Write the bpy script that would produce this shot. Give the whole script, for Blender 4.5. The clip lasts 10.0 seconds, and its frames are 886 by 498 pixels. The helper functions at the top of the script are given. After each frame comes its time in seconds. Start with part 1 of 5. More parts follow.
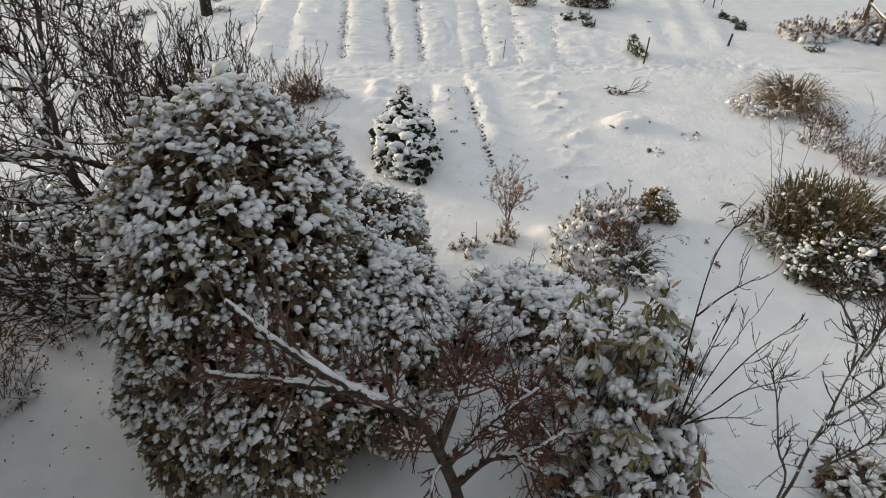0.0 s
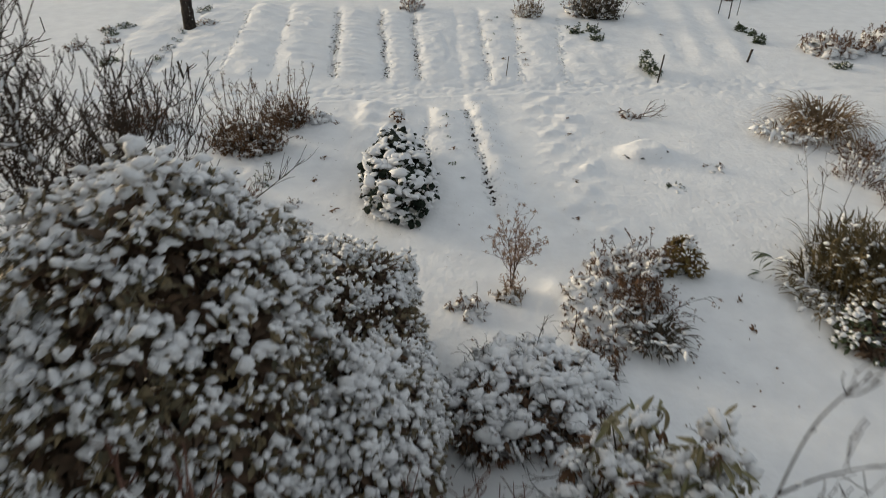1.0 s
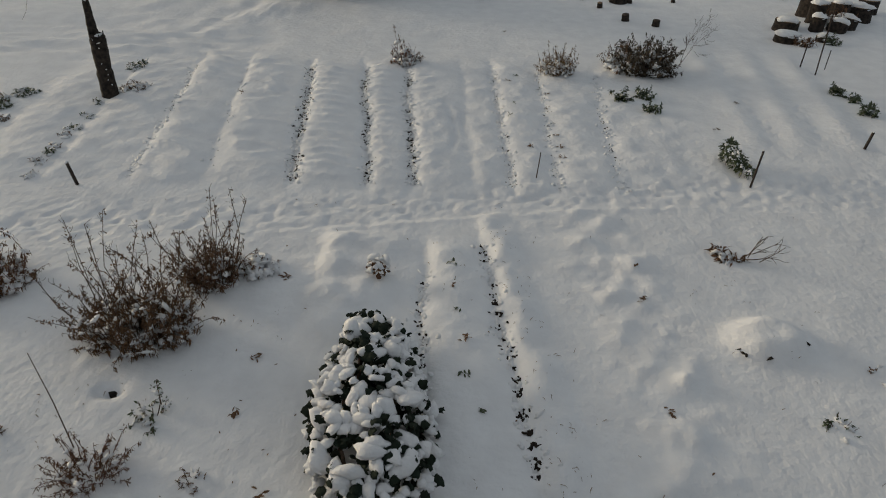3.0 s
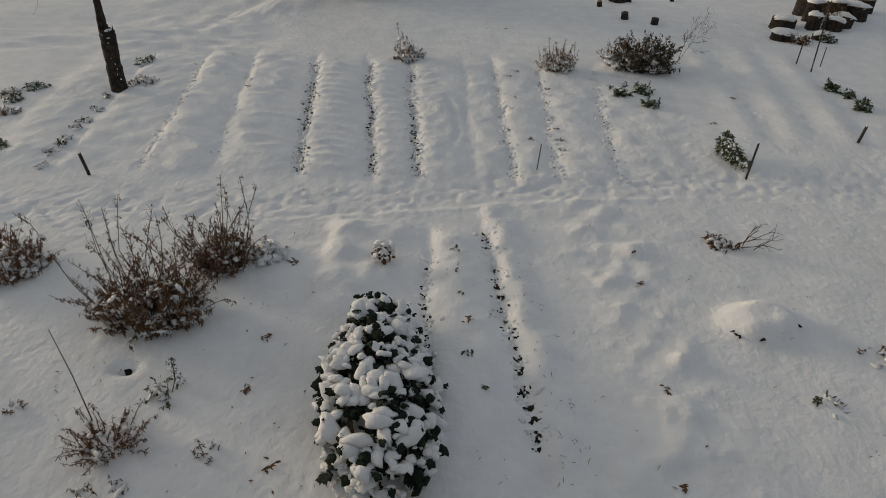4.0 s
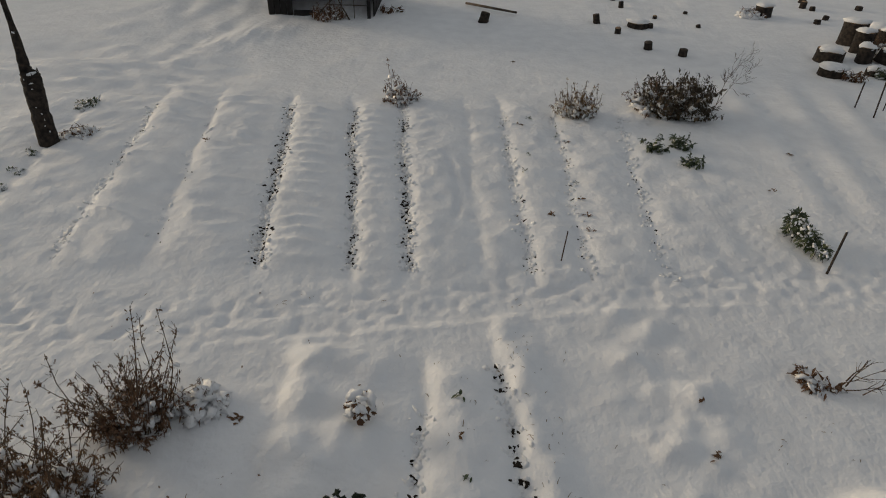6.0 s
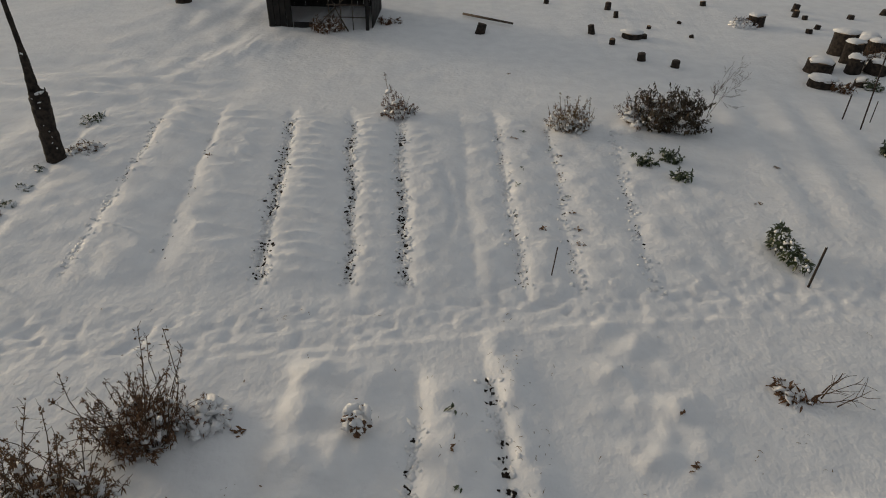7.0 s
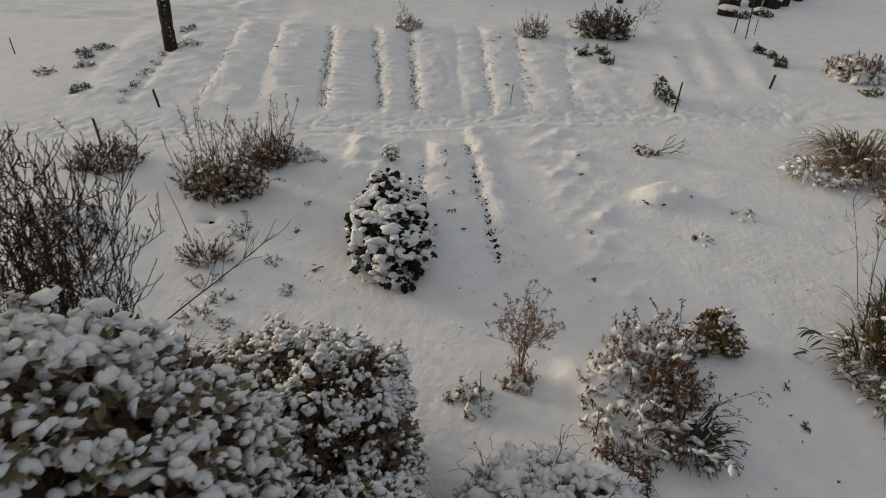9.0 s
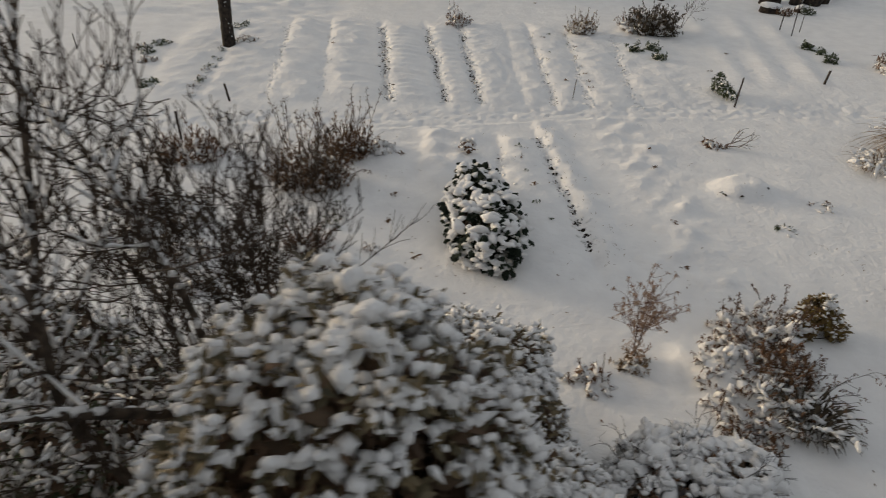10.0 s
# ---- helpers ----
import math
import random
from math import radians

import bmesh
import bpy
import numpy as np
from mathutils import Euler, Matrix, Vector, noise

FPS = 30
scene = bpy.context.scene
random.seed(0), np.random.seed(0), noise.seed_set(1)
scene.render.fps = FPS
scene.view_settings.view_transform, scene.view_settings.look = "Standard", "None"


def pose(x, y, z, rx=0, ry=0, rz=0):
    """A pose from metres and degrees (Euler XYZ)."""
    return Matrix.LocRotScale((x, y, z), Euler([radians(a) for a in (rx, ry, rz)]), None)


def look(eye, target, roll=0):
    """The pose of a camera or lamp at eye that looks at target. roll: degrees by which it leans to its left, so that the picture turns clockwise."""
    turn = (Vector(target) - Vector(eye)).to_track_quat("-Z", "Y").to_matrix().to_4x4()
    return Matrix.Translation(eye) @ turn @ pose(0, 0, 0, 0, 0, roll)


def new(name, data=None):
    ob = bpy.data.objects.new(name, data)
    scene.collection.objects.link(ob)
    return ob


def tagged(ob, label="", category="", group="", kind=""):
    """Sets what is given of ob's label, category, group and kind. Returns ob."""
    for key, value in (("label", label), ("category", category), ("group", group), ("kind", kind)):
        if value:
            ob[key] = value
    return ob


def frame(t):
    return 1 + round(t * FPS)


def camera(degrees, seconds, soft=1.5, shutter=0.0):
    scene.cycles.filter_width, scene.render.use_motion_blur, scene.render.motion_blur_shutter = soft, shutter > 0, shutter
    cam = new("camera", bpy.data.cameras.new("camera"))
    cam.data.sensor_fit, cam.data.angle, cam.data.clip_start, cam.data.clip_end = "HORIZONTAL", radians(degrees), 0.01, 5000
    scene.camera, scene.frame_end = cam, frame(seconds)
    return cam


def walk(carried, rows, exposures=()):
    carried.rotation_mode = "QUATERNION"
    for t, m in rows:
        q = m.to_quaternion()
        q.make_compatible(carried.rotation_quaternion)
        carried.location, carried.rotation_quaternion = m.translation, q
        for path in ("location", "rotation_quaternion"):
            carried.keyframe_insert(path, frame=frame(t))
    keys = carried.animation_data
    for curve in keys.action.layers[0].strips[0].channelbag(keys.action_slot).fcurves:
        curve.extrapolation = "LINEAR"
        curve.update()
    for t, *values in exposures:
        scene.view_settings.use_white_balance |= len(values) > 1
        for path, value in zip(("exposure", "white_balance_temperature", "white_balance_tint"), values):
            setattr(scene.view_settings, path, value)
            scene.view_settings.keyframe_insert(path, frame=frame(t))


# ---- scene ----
cam = camera(69.4, 10.0, soft=1.0, shutter=0.4)
PATH = [
    (0, (0.188, 0.474, 4.865), (0.166, 2.1, 3.701), 1.3),
    (0.5, (0.239, 0.872, 4.828), (0.215, 2.5, 3.666), 1.2),
    (1, (0.22, 1.723, 4.807), (0.194, 3.351, 3.645), 1.2),
    (1.5, (0.167, 2.8, 4.762), (0.141, 4.429, 3.603), 1.3),
    (2, (0.115, 4.147, 4.702), (0.092, 5.776, 3.542), 1.2),
    (2.5, (0.108, 5.487, 4.593), (0.083, 7.119, 3.438), 1.3),
    (2.7, (0.072, 5.992, 4.604), (0.044, 7.623, 3.448), 1.1),
    (3.25, (0.045, 6.39, 4.586), (0.014, 8.024, 3.434), 1.1),
    (3.8, (0.025, 6.102, 4.572), (-0.006, 7.739, 3.424), 1.1),
    (4, (0.016, 6.058, 4.585), (-0.014, 7.693, 3.433), 1.2),
    (4.5, (0.05, 6.025, 4.579), (0.02, 7.659, 3.426), 1.2),
    (5, (0.076, 6.71, 4.533), (0.046, 8.346, 3.382), 1.1),
    (5.5, (-0.014, 8.038, 4.442), (-0.04, 9.681, 3.302), 1.1),
    (5.7, (-0.083, 8.315, 4.353), (-0.104, 9.961, 3.218), 1.5),
    (6.25, (-0.07, 8.52, 4.55), (-0.089, 10.165, 3.412), 1.45),
    (6.8, (-0.022, 8.397, 4.737), (-0.04, 10.04, 3.596), 1.4),
    (7, (0.005, 8.369, 4.736), (-0.02, 10.015, 3.6), 1.2),
    (7.5, (0.04, 7.591, 4.757), (0.009, 9.235, 3.618), 1.1),
    (8, (0.155, 5.175, 4.793), (0.132, 6.816, 3.651), 1.3),
    (8.5, (0.278, 3.506, 4.832), (0.255, 5.144, 3.685), 1.2),
    (9, (0.203, 3.016, 4.793), (0.178, 4.652, 3.644), 1.3),
    (9.5, (-0.233, 2.86, 4.78), (-0.261, 4.495, 3.629), 1.3),
    (10, (-0.976, 2.728, 4.778), (-1.008, 4.363, 3.627), 1.3),
]
walk(cam, [(t, look(eye, target, roll)) for t, eye, target, roll in PATH],
     exposures=[(0.0, 1.05, 6250, 7), (1.0, 0.76, 6250, 6), (1.5, 0.5, 6000, 4), (2.5, 0.14, 6100, 5), (4.5, 0.07, 6300, 8), (7.0, 0.02, 6350, 8), (8.5, 0.2, 6400, 9), (10.0, 0.46, 6550, 9)])

# ---------------------------------------------------------------- light
SUN_WAY = Vector((-0.90, 0.40, 0.115)).normalized()      # towards the low sun
world = bpy.data.worlds.new("winter_sky")
scene.world = world
world.use_nodes = True
wn = world.node_tree
sky = wn.nodes.new("ShaderNodeTexSky")
sky.sky_type = "NISHITA"
sky.sun_disc = False
sky.sun_elevation = radians(6.7)
sky.air_density = 0.6
sky.sun_rotation = math.atan2(SUN_WAY.x, SUN_WAY.y)
sky.dust_density = 5.0
sky.ozone_density = 0.5
veil = wn.nodes.new("ShaderNodeMix")          # a thin even cloud veil over the clear sky
veil.data_type = "RGBA"
veil.inputs[0].default_value = 0.68
veil.inputs[7].default_value = (2.10, 2.09, 2.04, 1)
wn.links.new(sky.outputs[0], veil.inputs[6])
wn.links.new(veil.outputs[2], wn.nodes["Background"].inputs[0])
wn.nodes["Background"].inputs[1].default_value = 0.15
sun_data = bpy.data.lights.new("sun", "SUN")
sun_data.energy = 1.4
sun_data.angle = radians(14)
sun_data.color = (1.0, 0.82, 0.60)
sun = new("sun", sun_data)
sun.matrix_world = look(SUN_WAY * 60, (0, 0, 0))


# ---------------------------------------------------------------- materials
def material(name, a, b, scale=8.0, rough=0.75, bump=0.2, bump_scale=40.0, island=0.0, c=None, spec=0.3, distance=0.01):
    """A two-scale procedural surface between the colours a and b; island mixes c in piece by piece."""
    m = bpy.data.materials.new(name)
    m.use_nodes = True
    nt = m.node_tree
    bsdf = nt.nodes["Principled BSDF"]
    bsdf.inputs["Roughness"].default_value = rough
    bsdf.inputs["Specular IOR Level"].default_value = spec
    co = nt.nodes.new("ShaderNodeTexCoord")
    n1 = nt.nodes.new("ShaderNodeTexNoise")
    n1.inputs["Scale"].default_value = scale
    n1.inputs["Detail"].default_value = 6
    n2 = nt.nodes.new("ShaderNodeTexNoise")
    n2.inputs["Scale"].default_value = bump_scale
    n2.inputs["Detail"].default_value = 5
    nt.links.new(co.outputs["Object"], n1.inputs["Vector"])
    nt.links.new(co.outputs["Object"], n2.inputs["Vector"])
    ramp = nt.nodes.new("ShaderNodeValToRGB")
    ramp.color_ramp.elements[0].position, ramp.color_ramp.elements[1].position = 0.35, 0.66
    ramp.color_ramp.elements[0].color, ramp.color_ramp.elements[1].color = (*a, 1), (*b, 1)
    nt.links.new(n1.outputs["Fac"], ramp.inputs["Fac"])
    out = ramp.outputs["Color"]
    if island:
        geo = nt.nodes.new("ShaderNodeNewGeometry")
        mul = nt.nodes.new("ShaderNodeMath")
        mul.operation = "MULTIPLY"
        mul.inputs[1].default_value = island
        nt.links.new(geo.outputs["Random Per Island"], mul.inputs[0])
        mix = nt.nodes.new("ShaderNodeMix")
        mix.data_type = "RGBA"
        nt.links.new(mul.outputs[0], mix.inputs[0])
        nt.links.new(out, mix.inputs[6])
        mix.inputs[7].default_value = (*(c or b), 1)
        out = mix.outputs[2]
    nt.links.new(out, bsdf.inputs["Base Color"])
    bp = nt.nodes.new("ShaderNodeBump")
    bp.inputs["Strength"].default_value = bump
    bp.inputs["Distance"].default_value = distance
    nt.links.new(n2.outputs["Fac"], bp.inputs["Height"])
    n3 = nt.nodes.new("ShaderNodeTexNoise")
    n3.inputs["Scale"].default_value = bump_scale * 4.3
    n3.inputs["Detail"].default_value = 3
    nt.links.new(co.outputs["Object"], n3.inputs["Vector"])
    bq = nt.nodes.new("ShaderNodeBump")
    bq.inputs["Strength"].default_value = bump * 0.55
    bq.inputs["Distance"].default_value = distance * 0.25
    nt.links.new(n3.outputs["Fac"], bq.inputs["Height"])
    nt.links.new(bp.outputs[0], bq.inputs["Normal"])
    nt.links.new(bq.outputs[0], bsdf.inputs["Normal"])
    return m


SNOW = material("snow", (0.81, 0.81, 0.82), (0.88, 0.88, 0.885), 3.0, 0.6, 0.55, 10, spec=0.2, distance=0.036)
SNOW_PAD = material("clumped_snow", (0.78, 0.78, 0.79), (0.88, 0.88, 0.885), 9.0, 0.6, 0.8, 55, spec=0.2, distance=0.014)
BARK = material("dark_bark", (0.012, 0.010, 0.009), (0.055, 0.042, 0.033), 14, 0.9, 0.9, 40, distance=0.03)
BARK_GREY = material("grey_bark", (0.08, 0.064, 0.05), (0.19, 0.155, 0.12), 12, 0.9, 0.6, 60)
BARK_MID = material("brown_bark", (0.04, 0.031, 0.024), (0.11, 0.083, 0.062), 14, 0.9, 0.8, 45, distance=0.02)
TUFT = material("pinkish_dry_tuft", (0.27, 0.18, 0.125), (0.45, 0.32, 0.225), 14, 0.85, 0.4, 50, 0.7, (0.20, 0.12, 0.08))
TWIG = material("brown_twig", (0.05, 0.032, 0.022), (0.11, 0.07, 0.044), 20, 0.85, 0.3, 60, 0.6, (0.12, 0.085, 0.06))
TWIG_DARK = material("dark_twig", (0.026, 0.019, 0.015), (0.062, 0.045, 0.033), 20, 0.85, 0.3, 60, 0.6, (0.08, 0.055, 0.04))
TWIG_RED = material("red_twig", (0.08, 0.035, 0.028), (0.15, 0.07, 0.05), 20, 0.8, 0.3, 60, 0.6, (0.18, 0.10, 0.07))
LEAF = material("evergreen_leaf", (0.04, 0.038, 0.02), (0.085, 0.074, 0.04), 12, 0.5, 0.3, 40, 0.85, (0.26, 0.195, 0.105), 0.4)
LEAF_DARK = material("dark_evergreen_leaf", (0.022, 0.02, 0.012), (0.055, 0.045, 0.027), 12, 0.55, 0.3, 40, 0.6, (0.12, 0.08, 0.045), 0.35)
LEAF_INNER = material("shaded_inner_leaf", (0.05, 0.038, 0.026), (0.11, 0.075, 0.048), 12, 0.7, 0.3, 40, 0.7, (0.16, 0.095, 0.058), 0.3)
LEAF_RHODO = material("olive_leaf", (0.12, 0.12, 0.05), (0.24, 0.22, 0.10), 10, 0.5, 0.3, 40, 0.7, (0.30, 0.23, 0.13), 0.5)
LEAF_GOLD = material("olive_gold_leaf", (0.14, 0.105, 0.03), (0.27, 0.195, 0.055), 10, 0.6, 0.3, 40, 0.95, (0.11, 0.06, 0.028), 0.3)
LEAF_DRY = material("dry_brown_leaf", (0.085, 0.042, 0.024), (0.17, 0.088, 0.048), 14, 0.85, 0.4, 50, 0.7, (0.19, 0.12, 0.07))
LEAF_TAN = material("tan_dry_leaf", (0.105, 0.055, 0.026), (0.21, 0.12, 0.058), 14, 0.85, 0.4, 50, 0.7, (0.14, 0.085, 0.05))
STRAW = material("straw", (0.15, 0.10, 0.055), (0.29, 0.205, 0.115), 10, 0.8, 0.3, 50, 0.75, (0.14, 0.09, 0.052))
BAMBOO = material("bamboo_leaf", (0.045, 0.04, 0.018), (0.12, 0.092, 0.038), 8, 0.6, 0.3, 40, 0.8, (0.19, 0.135, 0.06))
GREEN = material("winter_green_leaf", (0.025, 0.045, 0.018), (0.06, 0.085, 0.035), 14, 0.5, 0.3, 40, 0.6, (0.09, 0.10, 0.045), 0.5)
KALE = material("kale_leaf", (0.009, 0.016, 0.011), (0.021, 0.033, 0.022), 16, 0.7, 0.6, 60, 0.5, (0.03, 0.036, 0.022), 0.15)
SOIL = material("wet_soil", (0.012, 0.009, 0.007), (0.036, 0.027, 0.02), 18, 0.9, 0.7, 60)
WOOD = material("weathered_wood", (0.05, 0.038, 0.03), (0.13, 0.10, 0.078), 9, 0.85, 0.6, 45)
CUTWOOD = material("cut_wood_face", (0.20, 0.13, 0.075), (0.34, 0.24, 0.15), 12, 0.85, 0.4, 50)
STAKE = material("stained_stake", (0.022, 0.017, 0.014), (0.06, 0.045, 0.035), 16, 0.8, 0.4, 50)
STEEL = material("rusty_steel_rod", (0.05, 0.035, 0.028), (0.11, 0.075, 0.055), 30, 0.6, 0.3, 80)
TAR = material("tarred_board", (0.006, 0.006, 0.006), (0.02, 0.017, 0.016), 7, 0.75, 0.4, 30)


# ---------------------------------------------------------------- mesh tools
rng = np.random.default_rng(7)


class Heap:
    """Gathers triangles for one mesh."""

    def __init__(self):
        self.v, self.f, self.n = [], [], 0

    def put(self, v, f):
        self.v.append(np.asarray(v, float))
        self.f.append(np.asarray(f, np.int64) + self.n)
        self.n += len(v)

    def stamp(self, template, mats):
        """One template (verts, tris) at many 3x4 matrices."""
        tv, tf = template
        mats = np.asarray(mats, float)
        if not len(mats):
            return
        v = np.einsum("kij,nj->kni", mats[:, :, :3], tv) + mats[:, None, :, 3]
        k, n = len(mats), len(tv)
        f = tf[None] + (np.arange(k) * n)[:, None, None]
        self.put(v.reshape(-1, 3), f.reshape(-1, 3))

    def tube(self, pts, radii, sides=5, cap=True):
        pts, radii = np.asarray(pts, float), np.asarray(radii, float)
        way = np.gradient(pts, axis=0)
        way /= np.linalg.norm(way, axis=1)[:, None] + 1e-9
        ref = np.array((0.31, 0.17, 0.93)) if abs(way[0][2]) < 0.8 else np.array((0.9, 0.3, 0.1))
        s = np.cross(way, ref)
        s /= np.linalg.norm(s, axis=1)[:, None] + 1e-9
        u = np.cross(s, way)
        a = np.arange(sides) * 2 * math.pi / sides
        ring = pts[:, None] + radii[:, None, None] * (np.cos(a)[None, :, None] * s[:, None] + np.sin(a)[None, :, None] * u[:, None])
        m = len(pts)
        v = np.vstack([ring.reshape(-1, 3), pts[:1], pts[-1:]])
        i, j = np.meshgrid(np.arange(m - 1), np.arange(sides), indexing="ij")
        a0, a1 = i * sides + j, i * sides + (j + 1) % sides
        f = np.concatenate([np.stack([a0, a1, a1 + sides], -1).reshape(-1, 3), np.stack([a0, a1 + sides, a0 + sides], -1).reshape(-1, 3)])
        if cap:
            j = np.arange(sides)
            f = np.vstack([f, np.stack([(j + 1) % sides, j, np.full(sides, m * sides)], -1),
                           np.stack([(m - 1) * sides + j, (m - 1) * sides + (j + 1) % sides, np.full(sides, m * sides + 1)], -1)])
        self.put(v, f)

    def mesh(self, name, mat, origin=(0, 0, 0), smooth=True):
        v = np.vstack(self.v) - np.asarray(origin)
        f = np.vstack(self.f)
        me = bpy.data.meshes.new(name)
        me.vertices.add(len(v))
        me.vertices.foreach_set("co", v.astype(np.float32).ravel())
        me.loops.add(len(f) * 3)
        me.loops.foreach_set("vertex_index", f.astype(np.int32).ravel())
        me.polygons.add(len(f))
        me.polygons.foreach_set("loop_start", np.arange(0, len(f) * 3, 3, dtype=np.int32))
        me.polygons.foreach_set("use_smooth", np.full(len(f), smooth))
        me.update(calc_edges=True)
        me.materials.append(mat)
        return me


def thing(name, at, label, category, group="", kind=""):
    ob = new(name)
    ob.empty_display_size = 0.1
    ob.location = at
    return tagged(ob, label, category, group, kind)


STUFF = {"foliage", "inner_foliage", "snow", "twig_crown", "stalk_mass", "blade_mass", "side_twigs", "stem_mass"}


def part(name, heap, mat, parent, label="", smooth=True):
    """One mesh object of a heap of world-space triangles, under its thing."""
    if not heap.v:
        return None
    base = parent
    at = Vector((0, 0, 0))
    while base:
        at += base.location
        base = base.parent
    ob = new(name, heap.mesh(name, mat, at, smooth))
    ob.parent = parent
    return tagged(ob, label, kind="stuff" if name in STUFF else "")


def single(name, heap, mat, at, label, category, group="", kind="", smooth=True):
    """A thing that is one mesh."""
    ob = new(name, heap.mesh(name, mat, at, smooth))
    ob.location = at
    return tagged(ob, label, category, group, kind)


def unit(v):
    v = np.asarray(v, float)
    return v / (np.linalg.norm(v, axis=-1, keepdims=True) + 1e-9)


def frames(pos, fwd, up, size):
    """3x4 matrices: x along fwd, z near up, scaled by size (k,) or (k,3)."""
    pos, fwd, up = np.asarray(pos, float), unit(fwd), np.asarray(up, float)
    y = unit(np.cross(up, fwd))
    z = np.cross(fwd, y)
    size = np.asarray(size, float)
    if size.ndim == 1:
        size = np.repeat(size[:, None], 3, 1)
    return np.stack([fwd * size[:, :1], y * size[:, 1:2], z * size[:, 2:3], pos], -1)


def leaf_form(width=0.36, droop=0.25, fold=0.08, cells=4):
    """A folded, drooping leaf of length 1 along x."""
    x = np.linspace(0, 1, cells + 1)
    w = width / 2 * np.sin(np.pi * np.clip(x * 0.93 + 0.04, 0, 1)) ** 0.75
    z = -droop * x ** 2
    mid = np.stack([x, 0 * x, z], -1)
    lo = np.stack([x, -w, z + fold * w / max(width, 0.01)], -1)
    hi = np.stack([x, w, z + fold * w / max(width, 0.01)], -1)
    v = np.concatenate([mid, lo, hi])
    n, f = cells + 1, []
    for i in range(cells):
        f += [(i, i + 1, n + i + 1), (i, n + i + 1, n + i), (i, 2 * n + i + 1, i + 1), (i, 2 * n + i, 2 * n + i + 1)]
    return v, np.array(f)


def ico(level):
    bm = bmesh.new()
    bmesh.ops.create_icosphere(bm, subdivisions=level, radius=1.0)
    v = np.array([p.co[:] for p in bm.verts])
    f = np.array([[p.index for p in q.verts] for q in bm.faces])
    bm.free()
    return v, f


def pad_forms(count, level=2, flat=0.55, rough=0.35, lobed=0.0):
    """Lumpy snow pads, flat below, of radius about 1."""
    out = []
    v0, f0 = ico(level)
    for k in range(count):
        v = v0.copy()
        for q in range(4):
            d = unit(rng.normal(size=3))
            v *= 1 + rough * 0.5 * np.sin(v0 @ d * rng.uniform(2, 5) + rng.uniform(0, 6))[:, None]
        if lobed:
            phi, a, b = np.arctan2(v0[:, 1], v0[:, 0]), rng.uniform(0, 6), rng.uniform(0, 6)
            m = rng.integers(2, 5)
            v[:, :2] *= (1 + lobed * np.sin(m * phi + a) + 0.6 * lobed * np.sin((m + 2) * phi + b))[:, None]
        v[:, 2] = np.where(v[:, 2] < 0, v[:, 2] * 0.5, v[:, 2] * flat)
        v[:, 2] -= 0.12 * (v[:, 0] ** 2 + v[:, 1] ** 2) * rng.uniform(0.3, 1.0)
        out.append((v, f0))
    return out


PADS = pad_forms(9, 2, 0.72, 0.22, 0.08)
PADS_FINE = pad_forms(12, 2, 0.60, 0.13, 0.17)
PADS_FLAT = pad_forms(9, 2, 0.6, 0.34, 0.16)
FLAT_CLODS = pad_forms(5, 1, 0.35, 0.5)
PADS_SMALL = pad_forms(14, 1, 0.7, 0.35, 0.1)
CLODS = pad_forms(5, 1, 0.8, 0.6)
PADS_THIN = pad_forms(9, 1, 0.42, 0.4, 0.15)


def pads(heap, pos, size, forms=None, tilt=0.25, stretch=1.0):
    pos, size = np.asarray(pos, float).reshape(-1, 3), np.asarray(size, float)
    forms = forms or PADS
    k = len(pos)
    up = unit(np.array((0, 0, 1.0)) + tilt * rng.normal(size=(k, 3)))
    a = rng.uniform(0, 2 * math.pi, k)
    fwd = np.stack([np.cos(a), np.sin(a), 0 * a], -1)
    fwd = unit(fwd - up * np.sum(fwd * up, -1, keepdims=True))
    sz = np.stack([size * rng.uniform(0.9, 1.1 + 0.5 * stretch, k), size * rng.uniform(0.7, 1.1, k), size * rng.uniform(0.7, 1.15, k)], -1)
    m = frames(pos, fwd, up, sz)
    pick = rng.integers(0, len(forms), k)
    for q in range(len(forms)):
        heap.stamp(forms[q], m[pick == q])


def drape(heap, pos, out, size, forms):
    """Dabs of snow lying along leaves that hang outwards."""
    k = len(pos)
    if not k:
        return
    fwd = unit(out * (1, 1, 0.35) + 0.75 * rng.normal(size=(k, 3)) * (1, 1, 0.5) - np.array((0, 0, 0.25)))
    up = unit(np.array((0, 0, 1.0)) + 0.55 * out + 0.22 * rng.normal(size=(k, 3)))
    sz = np.stack([size * rng.uniform(0.95, 1.5, k), size * rng.uniform(0.8, 1.1, k), size * rng.uniform(0.6, 1.0, k)], -1)
    m = frames(pos, fwd, up, sz)
    pick = rng.integers(0, len(forms), k)
    for q in range(len(forms)):
        heap.stamp(forms[q], m[pick == q])


def wander(p, way, length, steps, bend=0.25, lift=0.0):
    """A crooked line from p."""
    pts, d = [np.asarray(p, float)], unit(way)
    for i in range(steps):
        d = unit(d + bend * rng.normal(size=3) / math.sqrt(steps) + np.array((0, 0, lift / steps)))
        pts.append(pts[-1] + d * length / steps)
    return np.array(pts)


